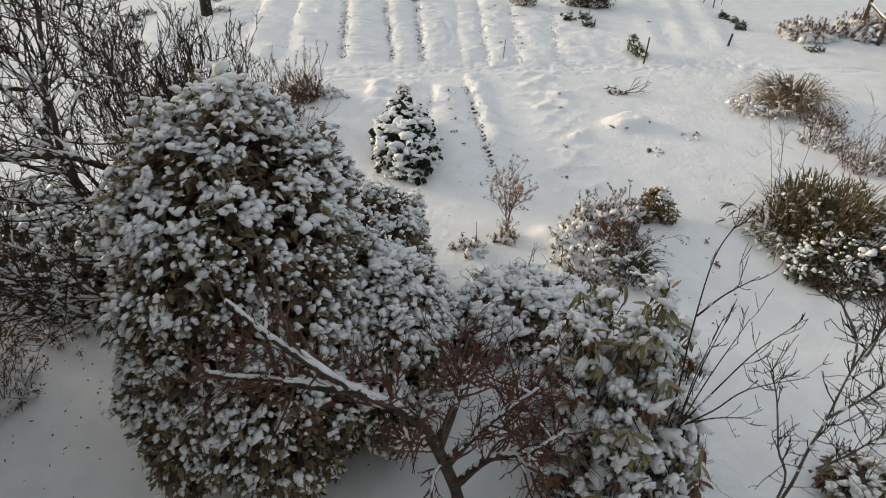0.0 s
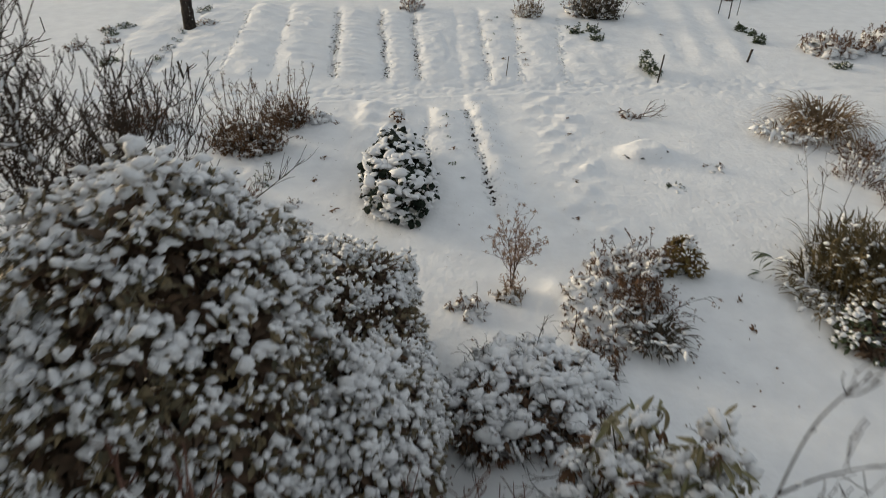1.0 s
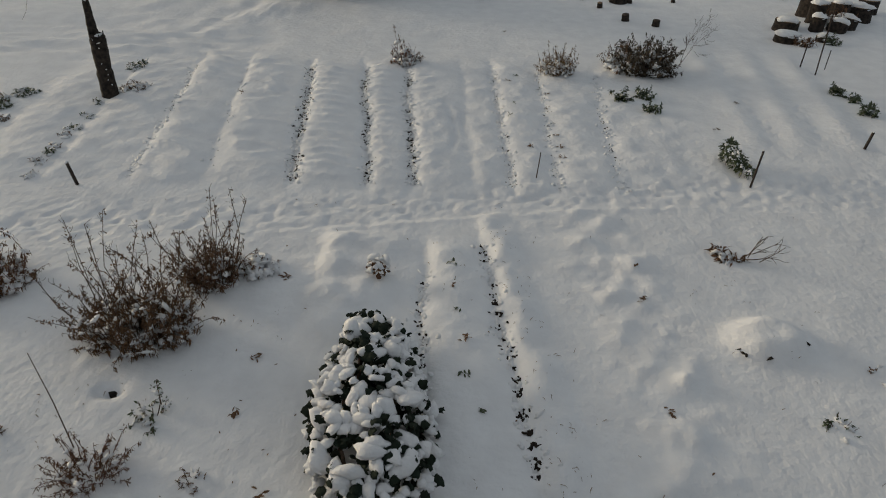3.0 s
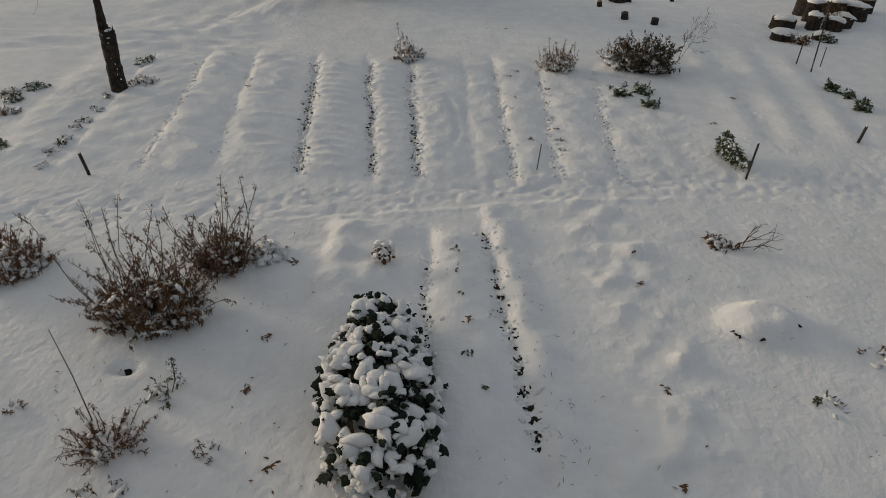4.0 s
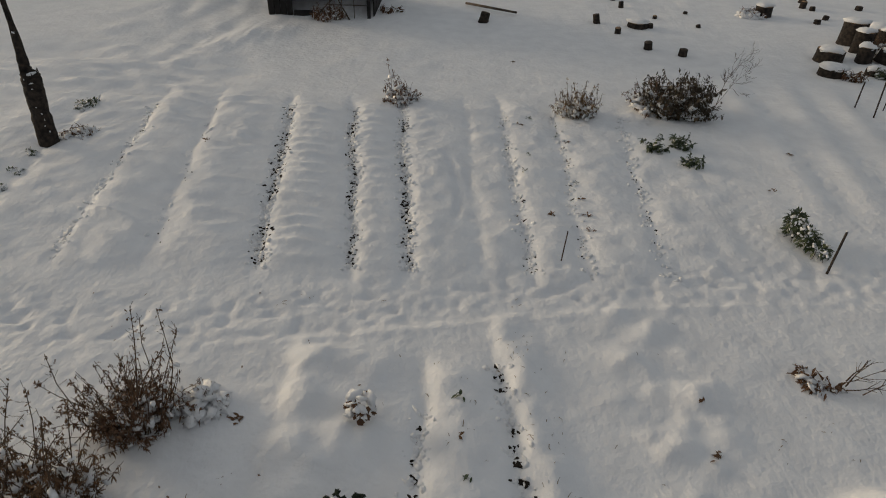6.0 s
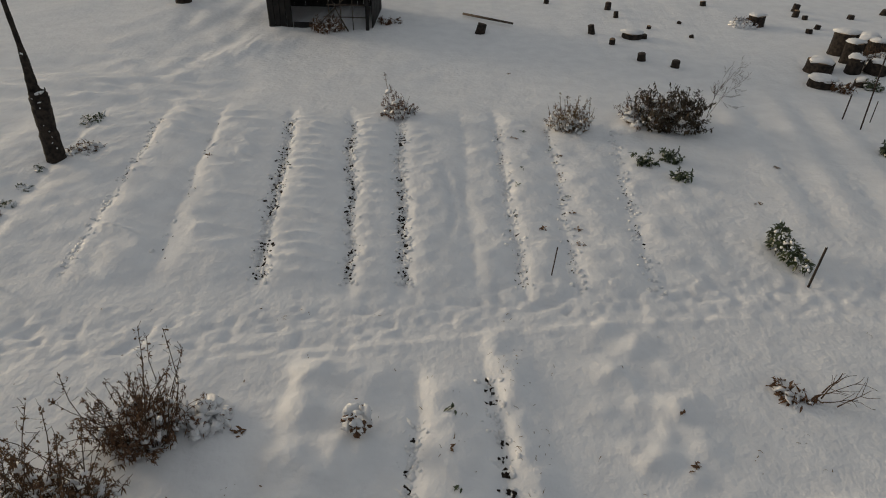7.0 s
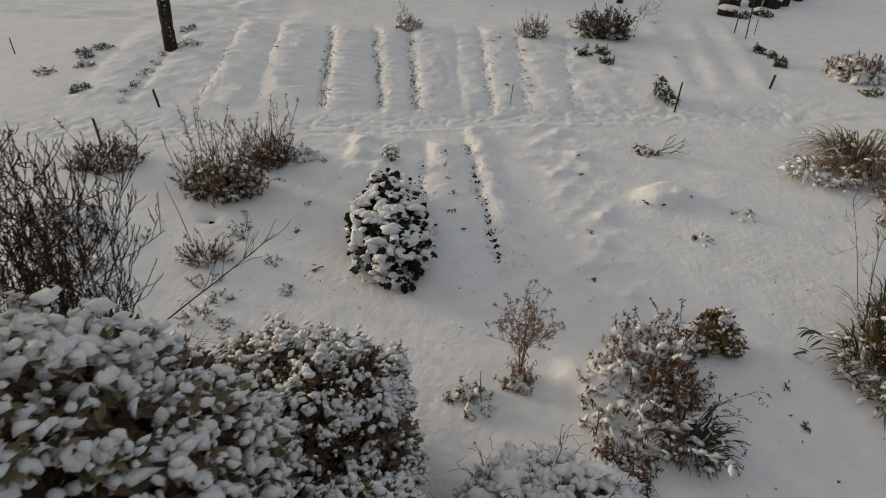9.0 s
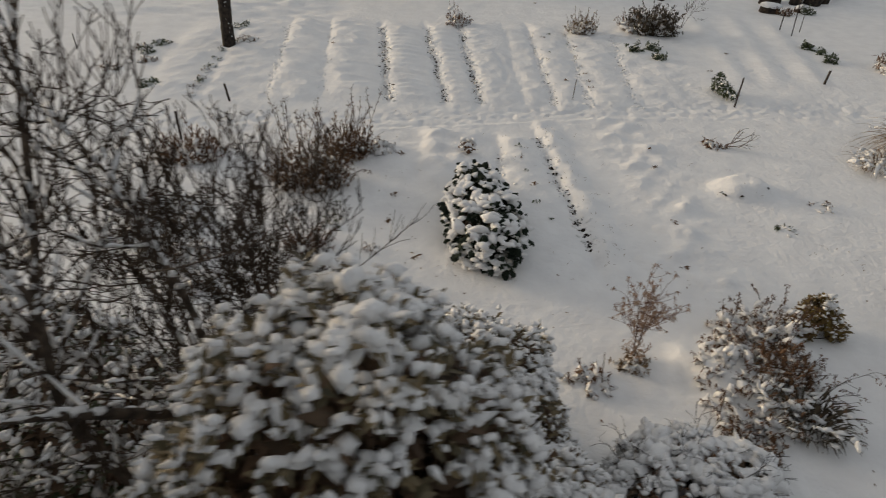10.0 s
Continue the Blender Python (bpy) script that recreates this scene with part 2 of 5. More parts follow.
def branch(wood, snow, p, way, length, radius, depth, bend=0.35, lift=0.35, kids=5, spread=0.9, cover=0.5, fine=0.0022, ends=None):
    """A limb with its side limbs; snow lies on the flatter stretches."""
    steps = 3 + (length > 0.5) + (length > 1.0)
    pts = wander(p, way, length, steps, bend, lift)
    limb(wood, snow, pts, radius, max(radius * 0.35, fine), cover)
    if depth > 0:
        for k in range(kids):
            t = rng.uniform(0.2, 1.0)
            i = min(int(t * steps), steps - 1)
            q = pts[i] + (pts[i + 1] - pts[i]) * (t * steps - i)
            d = unit(unit(pts[i + 1] - pts[i]) + spread * rng.normal(size=3) * 0.75)
            branch(wood, snow, q, d, length * rng.uniform(0.35, 0.62), max(radius * (0.62 - 0.25 * t), fine), depth - 1, bend, lift, max(kids - 1, 2), spread, cover, fine, ends)
    elif ends is not None:
        ends.append(pts[-1])
    return pts


def limb(wood, snow, pts, r0, r1, cover=0.5):
    pts = np.asarray(pts, float)
    m = len(pts)
    r = np.linspace(r0, r1, m)
    wood.tube(pts, r, 6 if r0 > 0.02 else (4 if r0 > 0.006 else 3))
    if snow is None:
        return
    for i in range(m - 1):
        d = pts[i + 1] - pts[i]
        flat = math.hypot(d[0], d[1]) / (np.linalg.norm(d) + 1e-9)
        if r[i] > (0.013 if cover > 1 else 0.0055) and rng.uniform() < cover * flat * 1.3:
            a, b = sorted(rng.uniform(0, 1, 2))
            if b - a < 0.3:
                a, b = 0.05, 0.95
            if cover > 1:
                a, b = -0.12, 1.12
            t = np.linspace(a, b, 5)[:, None]
            up = np.array((0, 0, 1.0)) * (0.55 * r[i] + 0.003)
            line = pts[i] + d * t + up + rng.normal(size=(5, 3)) * 0.0025
            rad = (0.72 * r[i] + (0.001 if cover > 1 else 0.005)) * np.array((0.7, 0.95, 1.0, 0.95, 0.7) if cover > 1 else (0.35, 0.95, 1.1, 0.9, 0.3)) * rng.uniform(0.8, 1.2, 5)
            snow.tube(line, rad, 5)


def through_points(points, per=4):
    """A smooth line through given points (Catmull-Rom)."""
    p = [np.asarray(q, float) for q in points]
    p = [2 * p[0] - p[1]] + p + [2 * p[-1] - p[-2]]
    out = []
    for i in range(1, len(p) - 2):
        for t in np.arange(per) / per:
            a, b, c, d = p[i - 1], p[i], p[i + 1], p[i + 2]
            out.append(0.5 * ((2 * b) + (c - a) * t + (2 * a - 5 * b + 4 * c - d) * t * t + (3 * b - a - 3 * c + d) * t ** 3))
    out.append(p[-2])
    return np.array(out)


# ---------------------------------------------------------------- ground
LATTICE = rng.uniform(-1, 1, (256, 256))


def wave(x, y, scale, sx=0.0, sy=0.0):
    """Smooth value noise, about -1 to 1, with features of about `scale` metres."""
    u, v = np.asarray(x, float) / scale + 31.7 + sx, np.asarray(y, float) / scale + 57.3 + sy
    i, j = np.floor(u).astype(int), np.floor(v).astype(int)
    a, b = u - i, v - j
    a, b = a * a * (3 - 2 * a), b * b * (3 - 2 * b)
    g = lambda p, q: LATTICE[p % 256, q % 256]
    return (g(i, j) * (1 - a) + g(i + 1, j) * a) * (1 - b) + (g(i, j + 1) * (1 - a) + g(i + 1, j + 1) * a) * b


def step(a, b, x):
    t = np.clip((x - a) / (b - a), 0, 1)
    return t * t * (3 - 2 * t)


# furrows of the far beds: x at y = 14.5, x at y = 19.0, depth in the snow, how much soil shows
FURROWS = [(-7.25, -7.75, 0.05, 0), (-5.95, -6.45, 0.05, 0), (-4.72, -5.27, 0.05, 0.2), (-3.62, -4.22, 0.05, 0.05), (-2.33, -2.94, 0.13, 1.0), (-1.22, -1.83, 0.12, 0.75),
           (-0.57, -0.97, 0.12, 1.0), (0.30, 0.15, 0.06, 0.0), (0.90, 0.76, 0.10, 0.35), (1.56, 1.66, 0.09, 0.2), (2.46, 2.80, 0.07, 0.2), (3.7, 4.3, 0.03, 0.0)]
SOFT = [1.3, 1.3, 1.2, 1.1, 0.85, 0.75, 0.85, 1.3, 1.0, 1.0, 1.3]
CRESTS = [0.045, 0.04, 0.065, 0.065, 0.075, 0.07, 0.07, 0.03, 0.045, 0.045, 0.025]
LUMPS = [(2.0, 7.15, 0.5, 0.13), (2.4, 7.8, 0.45, 0.11), (1.7, 7.6, 0.35, 0.10), (-3.15, 11.15, 0.5, 0.08), (1.60, 13.75, 0.30, 0.07), (1.97, 13.45, 0.24, 0.08), (1.70, 13.05, 0.30, 0.07), (2.23, 12.64, 0.22, 0.10), (1.94, 12.05, 0.28, 0.09), (2.34, 10.72, 0.22, 0.11), (2.13, 10.10, 0.22, 0.09),
         (2.06, 9.62, 0.26, 0.08), (2.10, 11.1, 0.35, 0.05), (2.35, 12.3, 0.2, 0.05), (1.45, 12.55, 0.25, 0.05), (2.75, 13.0, 0.3, 0.04), (1.55, 9.35, 0.25, 0.07), (2.3, 8.95, 0.2, 0.09), (1.85, 11.5, 0.22, 0.04),
         (-1.25, 12.95, 0.32, 0.12), (-1.40, 12.45, 0.28, 0.10), (-1.35, 11.9, 0.28, 0.08), (-0.85, 12.0, 0.4, 0.07), (-0.75, 12.85, 0.35, 0.06), (9.0, 22.75, 0.5, 0.16), (9.6, 22.4, 0.45, 0.14), (9.6, 23.5, 0.7, 0.2), (10.4, 24.0, 0.7, 0.2), (8.9, 22.0, 0.35, 0.1), (-5.35, 22.6, 0.5, 0.14), (-4.85, 23.2, 0.6, 0.14), (-4.2, 23.6, 0.6, 0.08)]

LUMPS += [(-3.9, 25.9, 0.5, 0.5), (-2.9, 26.2, 0.6, 0.45), (1.0, 5.85, 0.62, 0.52), (0.62, 5.78, 0.4, 0.22), (1.9, 7.5, 0.5, 0.10), (2.1, 7.0, 0.42, 0.09), (1.65, 6.95, 0.4, 0.07)]
LUMPS += [(1.55 + 0.24 * (12.9 - ly) / 4 + 0.95 * ((k * 0.618) % 1), ly, 0.09 + 0.07 * ((k * 0.37) % 1), 0.02 + 0.032 * ((k * 0.77) % 1)) for k, ly in enumerate(np.linspace(8.8, 13.9, 38))]


def furrow_x(k, y):
    a, b = FURROWS[k][:2]
    return a + (b - a) * (y - 14.5) / 4.5 + 0.035 * wave(0 * y + k * 3.1, y, 0.7) + 0.022 * wave(0 * y + k * 5.3, y, 0.19)


def ground_z(x, y):
    x, y = np.asarray(x, float), np.asarray(y, float)
    x, y = np.broadcast_arrays(x, y)
    near = np.exp(-((x / 14) ** 2 + ((y - 13) / 16) ** 2))
    fine, small, grain = wave(x, y, 0.2, 3), wave(x, y, 0.33, 9), wave(x, y, 0.11, 27)
    z = 0.025 * wave(x, y, 2.8) * near + 0.009 * wave(x, y, 0.8, 5) + 0.006 * small + 0.004 * wave(x, y, 0.15, 2) * (0.6 + 0.6 * wave(x, y, 1.1, 17))
    # far beds: a steep side towards the sun, broken by cross ridges that differ from bed to bed
    ends = step(14.1, 14.75, y + 0.15 * wave(x, y, 1.2, 3)) * (1 - step(18.9, 20.1, y + 0.3 * wave(x, y, 1.5, 8)))
    bed = np.zeros_like(z)
    for k in range(len(FURROWS) - 1):
        l, r = furrow_x(k, y), furrow_x(k + 1, y)
        s = (x - l) / (r - l)
        inside = (s > 0) & (s < 1)
        lean = 0.60 + 0.2 * wave(x * 0 + k, y, 0.9, 2)
        round_top = np.clip(np.sin(np.pi * np.clip(s, 0, 1) ** lean), 0, 1) ** SOFT[k]
        if k in (2, 3):                                   # irregular sharp drifts, slanting
            u = y + 0.22 * s + 0.16 * wave(x, y, 0.7, k)
            ridge = (1 - np.abs(wave(x * 0.45 + 3 * k, u, 0.30, k))) ** 2 - 0.4
            cross = (0.085 * ridge + 0.022 * wave(x * 0.5, u, 0.16, 5 + k) + 0.006 * grain) * np.exp(-((s - 0.34) / 0.34) ** 2) * np.clip(0.75 + 0.6 * wave(x, y, 0.9, 4 + k), 0.2, 1.2)
        elif k in (4, 5):                                 # even cross ripples
            comb = (0.5 + 0.5 * np.sin((y + 0.07 * wave(x, y, 0.5, k) + 0.05 * s) * 2 * math.pi / 0.29)) ** 2.2
            cross = (0.06 if k == 4 else 0.028) * comb * np.exp(-((s - 0.36) / 0.27) ** 2) * np.clip(0.65 + 0.7 * wave(x, y, 0.8, 9 + k), 0.1, 1.2) + 0.014 * grain * np.exp(-((s - 0.25) / 0.25) ** 2)
        elif k == 6:                                      # crumbly side and a crack
            cross = (0.010 * grain + 0.018 * fine) * np.exp(-((s - 0.35) / 0.28) ** 2) - 0.035 * np.exp(-((s - 0.72 - 0.08 * np.sin(y * 2.4)) / 0.05) ** 2) * step(15.4, 15.8, y) * (1 - step(17.2, 17.7, y))
        else:
            cross = 0.016 * fine * np.exp(-((s - 0.4) / 0.4) ** 2) + 0.012 * small
        crown = CRESTS[k] * (0.95 + 0.25 * wave(x, y, 0.6, 6)) * round_top + cross * step(0, 0.12, s) * step(1, 0.88, s)
        bed += np.where(inside, crown, 0)
    z = z + bed * ends
    for k, (a, b, deep, soil) in enumerate(FURROWS):
        d = x - furrow_x(k, y)
        wide = 0.10 if soil > 0.3 else 0.15
        z = z - (0.5 if soil > 0.3 else 0.25) * deep * np.exp(-(d / wide) ** 2) * ends * (0.7 + 0.4 * wave(x, y, 0.22, k)) + (0.022 if soil > 0.3 else 0.010) * grain * np.exp(-(d / 0.12) ** 2) * ends
    # front beds
    yb = step(8.7, 9.6, y) * (1 - step(12.75, 13.15, y + 0.1 * wave(x, y, 0.5)))
    fa, fb = fa_x(y), fb_x(y)
    s = np.clip((x - fa) / (fb - fa), 0, 1)
    z = z + (0.07 + 0.018 * wave(x, y, 0.4, 14) + 0.012 * fine + 0.007 * grain) * np.sin(np.pi * s ** 0.7) ** 1.2 * yb
    yc = step(8.8, 9.6, y) * (1 - step(13.45, 13.85, y))
    s = np.clip((x - fb) / 0.52, 0, 1)
    z = z + (0.060 + 0.024 * wave(x, y, 0.28, 4) + 0.018 * fine + 0.010 * grain) * np.sin(np.pi * s ** 0.72) ** 1.3 * yc
    z = z - 0.05 * np.exp(-((x - fa) / 0.08) ** 2) * yb * (0.5 + 0.6 * wave(x, y, 0.25)) - 0.06 * np.exp(-((x - fb) / 0.09) ** 2) * yb * (0.55 + 0.7 * wave(x, y, 0.18, 7))
    # a bed behind the kale, with drifts along its side
    s = np.clip((x + 1.55) / 1.2, 0, 1)
    yd = step(11.0, 11.6, y) * (1 - step(12.85, 13.3, y + 0.15 * wave(x, y, 0.6)))
    ridge = (1 - np.abs(wave(x * 0.5, y + 0.3 * s, 0.33, 40))) ** 4
    z = z + yd * (0.042 * np.sin(np.pi * s ** 0.5) ** 1.2 + 0.03 * ridge * np.exp(-((s - 0.25) / 0.22) ** 2))
    # lumps, a covered mound, a bank
    for cx, cy, r, h in LUMPS:
        d2 = ((x - cx) / (0.88 * r)) ** 2 + ((y - cy) / (r * 0.72)) ** 2
        z = z + 0.64 * h * np.exp(-d2 * (1.2 + 0.7 * fine)) * (1 + 0.22 * grain)
    d2 = ((x - 3.36) / 0.40) ** 2 + ((y - 11.33) / 0.30) ** 2
    z = z + 0.20 * np.exp(-d2 * d2 * 0.9) * (1 + 0.2 * wave(x, y, 0.3))
    z = z - 0.12 * np.exp(-((x + 3.14) / 0.10) ** 2 - ((y - 10.40) / 0.07) ** 2)
    # trodden path across, with one long track
    py = 13.48 + 0.205 * (x + 0.25) + 0.012 * x * x * (x < 0) - 0.015 * x * x * (x > 0)
    lane = np.exp(-((y - py - 0.42) / 0.46) ** 2) * (np.abs(x) < 12)
    prints = np.clip(wave(x, y, 0.11, 12) - 0.1, 0, 1) + 0.5 * np.clip(wave(x, y, 0.17, 33) - 0.15, 0, 1)
    z = z - lane * (0.012 + 0.05 * prints + 0.008 * grain)
    z = z + 0.013 * np.exp(-((y - py + 0.03) / 0.055) ** 2) * step(-3.2, -2.2, x) * (1 - step(3.4, 4.6, x)) - 0.008 * np.exp(-((y - py - 0.1) / 0.07) ** 2) * step(-3.2, -2.2, x) * (1 - step(3.4, 4.6, x))
    # ridges beside the beds with a trodden line between, drifts at the far end
    for a, b in ((5.75, 6.35), (6.65, 7.25), (5.0, 5.3)):
        rx = a + (b - a) * (y - 16) / 4.5
        z = z + (0.04 * np.exp(-((x - rx) / 0.25) ** 2) - 0.03 * np.clip(grain, 0, 1) * np.exp(-((x - rx - 0.38) / 0.12) ** 2)) * step(15.5, 16.8, y) * (1 - step(20, 22, y))
    drift = step(-3.0, -6.0, x) * step(18.5, 20.5, y) * (1 - step(27, 34, y))
    z = z + drift * (0.05 * wave(x * 0.55 + 0.4 * y, y, 0.36, 20) + 0.05 * wave(x * 0.6, y, 1.0, 22) + 0.032 * wave(x * 0.5 + 0.3 * y, y, 0.2, 25))
    z = z + 0.012 * wave(x, y, 0.42, 11) * step(20, 22, y) + 1.2 * wave(x, y, 45) * (1 - np.exp(-(np.maximum(np.hypot(x, y - 13) - 30, 0) / 40) ** 2))
    return z


def fa_x(y):
    return -0.28 - 0.05 * (12.5 - y) + 0.16 * step(11.9, 10.6, y) + 0.04 * wave(0 * y, y, 0.5, 2)


def fb_x(y):
    return 0.42 + 0.115 * (12.95 - y) + 0.035 * wave(0 * y + 9, y, 0.5, 2)


def axis(lo, hi, cell, far, grow=1.16):
    inner = np.arange(lo, hi, cell)
    left, right, d = [], [], cell
    a, b = lo, inner[-1]
    while b - hi < far:
        d *= grow
        a, b = a - d, b + d
        left.append(a)
        right.append(b)
    return np.concatenate([left[::-1], inner, right])


gx, gy = axis(-7.0, 7.0, 0.042, 700, 1.22), axis(8.3, 21.0, 0.042, 700, 1.22)
GX, GY = np.meshgrid(gx, gy, indexing="xy")
GZ = ground_z(GX, GY)
ground = Heap()
nx, ny = len(gx), len(gy)
ii, jj = np.meshgrid(np.arange(ny - 1), np.arange(nx - 1), indexing="ij")
q0 = ii * nx + jj
ground.put(np.stack([GX, GY, GZ], -1).reshape(-1, 3), np.concatenate([np.stack([q0, q0 + 1, q0 + nx + 1], -1).reshape(-1, 3), np.stack([q0, q0 + nx + 1, q0 + nx], -1).reshape(-1, 3)]))
single("ground", ground, SNOW, (0, 0, 0), "snow-covered vegetable garden with long raised beds and furrows", "snowy ground", kind="structure")


def gz(x, y):
    """Height of the ground sheet at one place."""
    i = min(max(int(np.searchsorted(gy, y)) - 1, 0), ny - 2)
    j = min(max(int(np.searchsorted(gx, x)) - 1, 0), nx - 2)
    v, u = (y - gy[i]) / (gy[i + 1] - gy[i]), (x - gx[j]) / (gx[j + 1] - gx[j])
    return float((GZ[i, j] * (1 - u) + GZ[i, j + 1] * u) * (1 - v) + (GZ[i + 1, j] * (1 - u) + GZ[i + 1, j + 1] * u) * v)


def on_ground(x, y, lift=0.0):
    x, y = np.asarray(x, float), np.asarray(y, float)
    return np.array([(a, b, gz(a, b) + lift) for a, b in zip(x, y)]).reshape(-1, 3)


# ---------------------------------------------------------------- kinds of plants
LEAVES = [leaf_form(0.38, d, 0.10, 3) for d in (0.1, 0.3, 0.55)]
LONG_LEAVES = [leaf_form(0.23, d, 0.08, 4) for d in (0.15, 0.4, 0.7)]
DRY_LEAVES = [leaf_form(0.25, d, 0.14, 2) for d in (0.3, 0.7, 1.0)]
SMALL_LEAVES = [leaf_form(0.45, d, 0.10, 2) for d in (0.1, 0.4)]


def rosettes(heap, pos, way, size, count, forms, lean=0.9, droop=0.35):
    """count leaves round each position, fanning out round way."""
    pos, way = np.repeat(pos, count, 0), np.repeat(unit(way), count, 0)
    k = len(pos)
    size = np.repeat(np.asarray(size, float), count) * rng.uniform(0.7, 1.2, k)
    fwd = unit(way + lean * unit(rng.normal(size=(k, 3))) - np.array((0, 0, droop)))
    up = unit(np.array((0, 0, 1.0)) + 0.5 * way + 0.25 * rng.normal(size=(k, 3)))
    m = frames(pos + rng.normal(size=(k, 3)) * (0.12 * size[:, None]), fwd, up, size)
    pick = rng.integers(0, len(forms), k)
    for q in range(len(forms)):
        heap.stamp(forms[q], m[pick == q])


def shell(lobes, per_area, low=0.05, scale=1.0, ruffle=0.10):
    """Points and outward ways on the joint outside of ellipsoid lobes."""
    out_p, out_n = [], []
    for a, (cx, cy, cz, rx, ry, rz) in enumerate(lobes):
        area = 4 * math.pi * ((rx * ry) ** 1.6 / 3 + (rx * rz) ** 1.6 / 3 + (ry * rz) ** 1.6 / 3) ** (1 / 1.6)
        k = int(area * per_area)
        d = unit(rng.normal(size=(k, 3)))
        r = np.array((rx, ry, rz))
        bump = 1 + ruffle * wave(d[:, 0] * 2 + a, d[:, 1] * 2 + d[:, 2] * 1.7, 0.45) + 0.04 * rng.normal(size=k)
        p = np.array((cx, cy, cz)) + d * r * bump[:, None] * scale
        keep = p[:, 2] > low
        for b, (ex, ey, ez, fx, fy, fz) in enumerate(lobes):
            if b != a:
                keep &= np.sum(((p - (ex, ey, ez)) / (fx, fy, fz)) ** 2, -1) > (0.93 * scale) ** 2
        out_p.append(p[keep])
        out_n.append(unit(d / r)[keep])
    return np.vstack(out_p), np.vstack(out_n)


def leafy_bush(name, lobes, label, category, per_area=150, leaf=0.075, count=5, pad=0.042, snow=0.85, mat=LEAF, inner=LEAF_INNER, forms=LEAVES, stems=10, lean=0.9, droop=0.35, low=0.05, side=0.55, group="", core=1.0, fine=0.5, sprigs=0, cap=0):
    """An evergreen bush: crooked stems, dark inner leaves, an outer skin of leaves, and snow caught on it."""
    bx, by = np.mean([l[0] for l in lobes]), np.mean([l[1] for l in lobes])
    base = (bx, by, gz(bx, by))
    ob = thing(name, base, label, category, group)
    wood, dark, skin, white = Heap(), Heap(), Heap(), Heap()
    for cx, cy, cz, rx, ry, rz in lobes:
        for k in range(stems):
            d = unit(rng.normal(size=3) * (0.8, 0.8, 0.6) + (0, 0, 0.5))
            tip = np.array((cx, cy, cz)) + d * (rx, ry, rz) * rng.uniform(0.7, 0.98)
            foot = np.array((cx + rng.normal() * 0.1, cy + rng.normal() * 0.1, gz(cx, cy) - 0.03))
            mid = (foot + tip) / 2 + rng.normal(size=3) * 0.2 * min(rx, 0.6)
            limb(wood, None, through_points([foot, mid, tip], 3), min(0.028, 0.04 * rx), 0.005)
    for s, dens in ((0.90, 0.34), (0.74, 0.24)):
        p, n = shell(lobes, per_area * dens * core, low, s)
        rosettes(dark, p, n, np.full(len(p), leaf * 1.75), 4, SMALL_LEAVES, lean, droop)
    p, n = shell(lobes, per_area, low)
    rosettes(skin, p, n, np.full(len(p), leaf), count, forms, lean, droop)
    if sprigs:
        for i in rng.integers(0, len(p), sprigs):
            branch(wood, None, p[i] - n[i] * 0.05, n[i] + (0, 0, 0.45), rng.uniform(0.12, 0.34), 0.0042, 1, 0.5, -0.6, 3, 0.7, 0, 0.002)
    p, n = np.repeat(p, 3, 0), np.repeat(n, 3, 0)
    p = p + rng.normal(size=p.shape) * leaf * 0.4
    patch = wave(p[:, 0] + 0.3 * p[:, 2], p[:, 1] * 0.7 + p[:, 2], 0.15)
    broad = wave(p[:, 0] * 0.9 + 4, p[:, 1] * 0.6 + 0.9 * p[:, 2], 0.42)
    catch = np.clip((n[:, 2] + 0.5) / 0.9, side, 1.0) * snow * np.clip(0.83 + 0.85 * patch + 0.35 * broad, 0.05, 1.2)
    take = rng.uniform(size=len(p)) < catch
    q = p[take] + n[take] * leaf * 0.35 + (0, 0, leaf * 0.12)
    size = pad * rng.uniform(0.6, 1.25, len(q)) * np.clip(0.85 + 0.3 * n[take][:, 2] + 0.3 * patch[take], 0.55, 1.35)
    small = rng.uniform(size=len(q)) < fine
    drape(white, q[~small], n[take][~small], size[~small] * 1.15, PADS_SMALL)
    drape(white, q[small], n[take][small], size[small] * 0.85, PADS_SMALL)
    if cap:
        up = np.flatnonzero(n[:, 2] > 0.6)
        i = up[rng.integers(0, len(up), cap)]
        pads(white, p[i], rng.uniform(0.05, 0.11, cap), PADS_FINE, 0.25, 0.8)
    part("stem_mass", wood, BARK, ob, "thin dark woody stems")
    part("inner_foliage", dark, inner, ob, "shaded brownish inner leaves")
    part("foliage", skin, mat, ob)
    part("snow", white, SNOW_PAD, ob, "clumps of fresh snow on the leaves")
    return ob


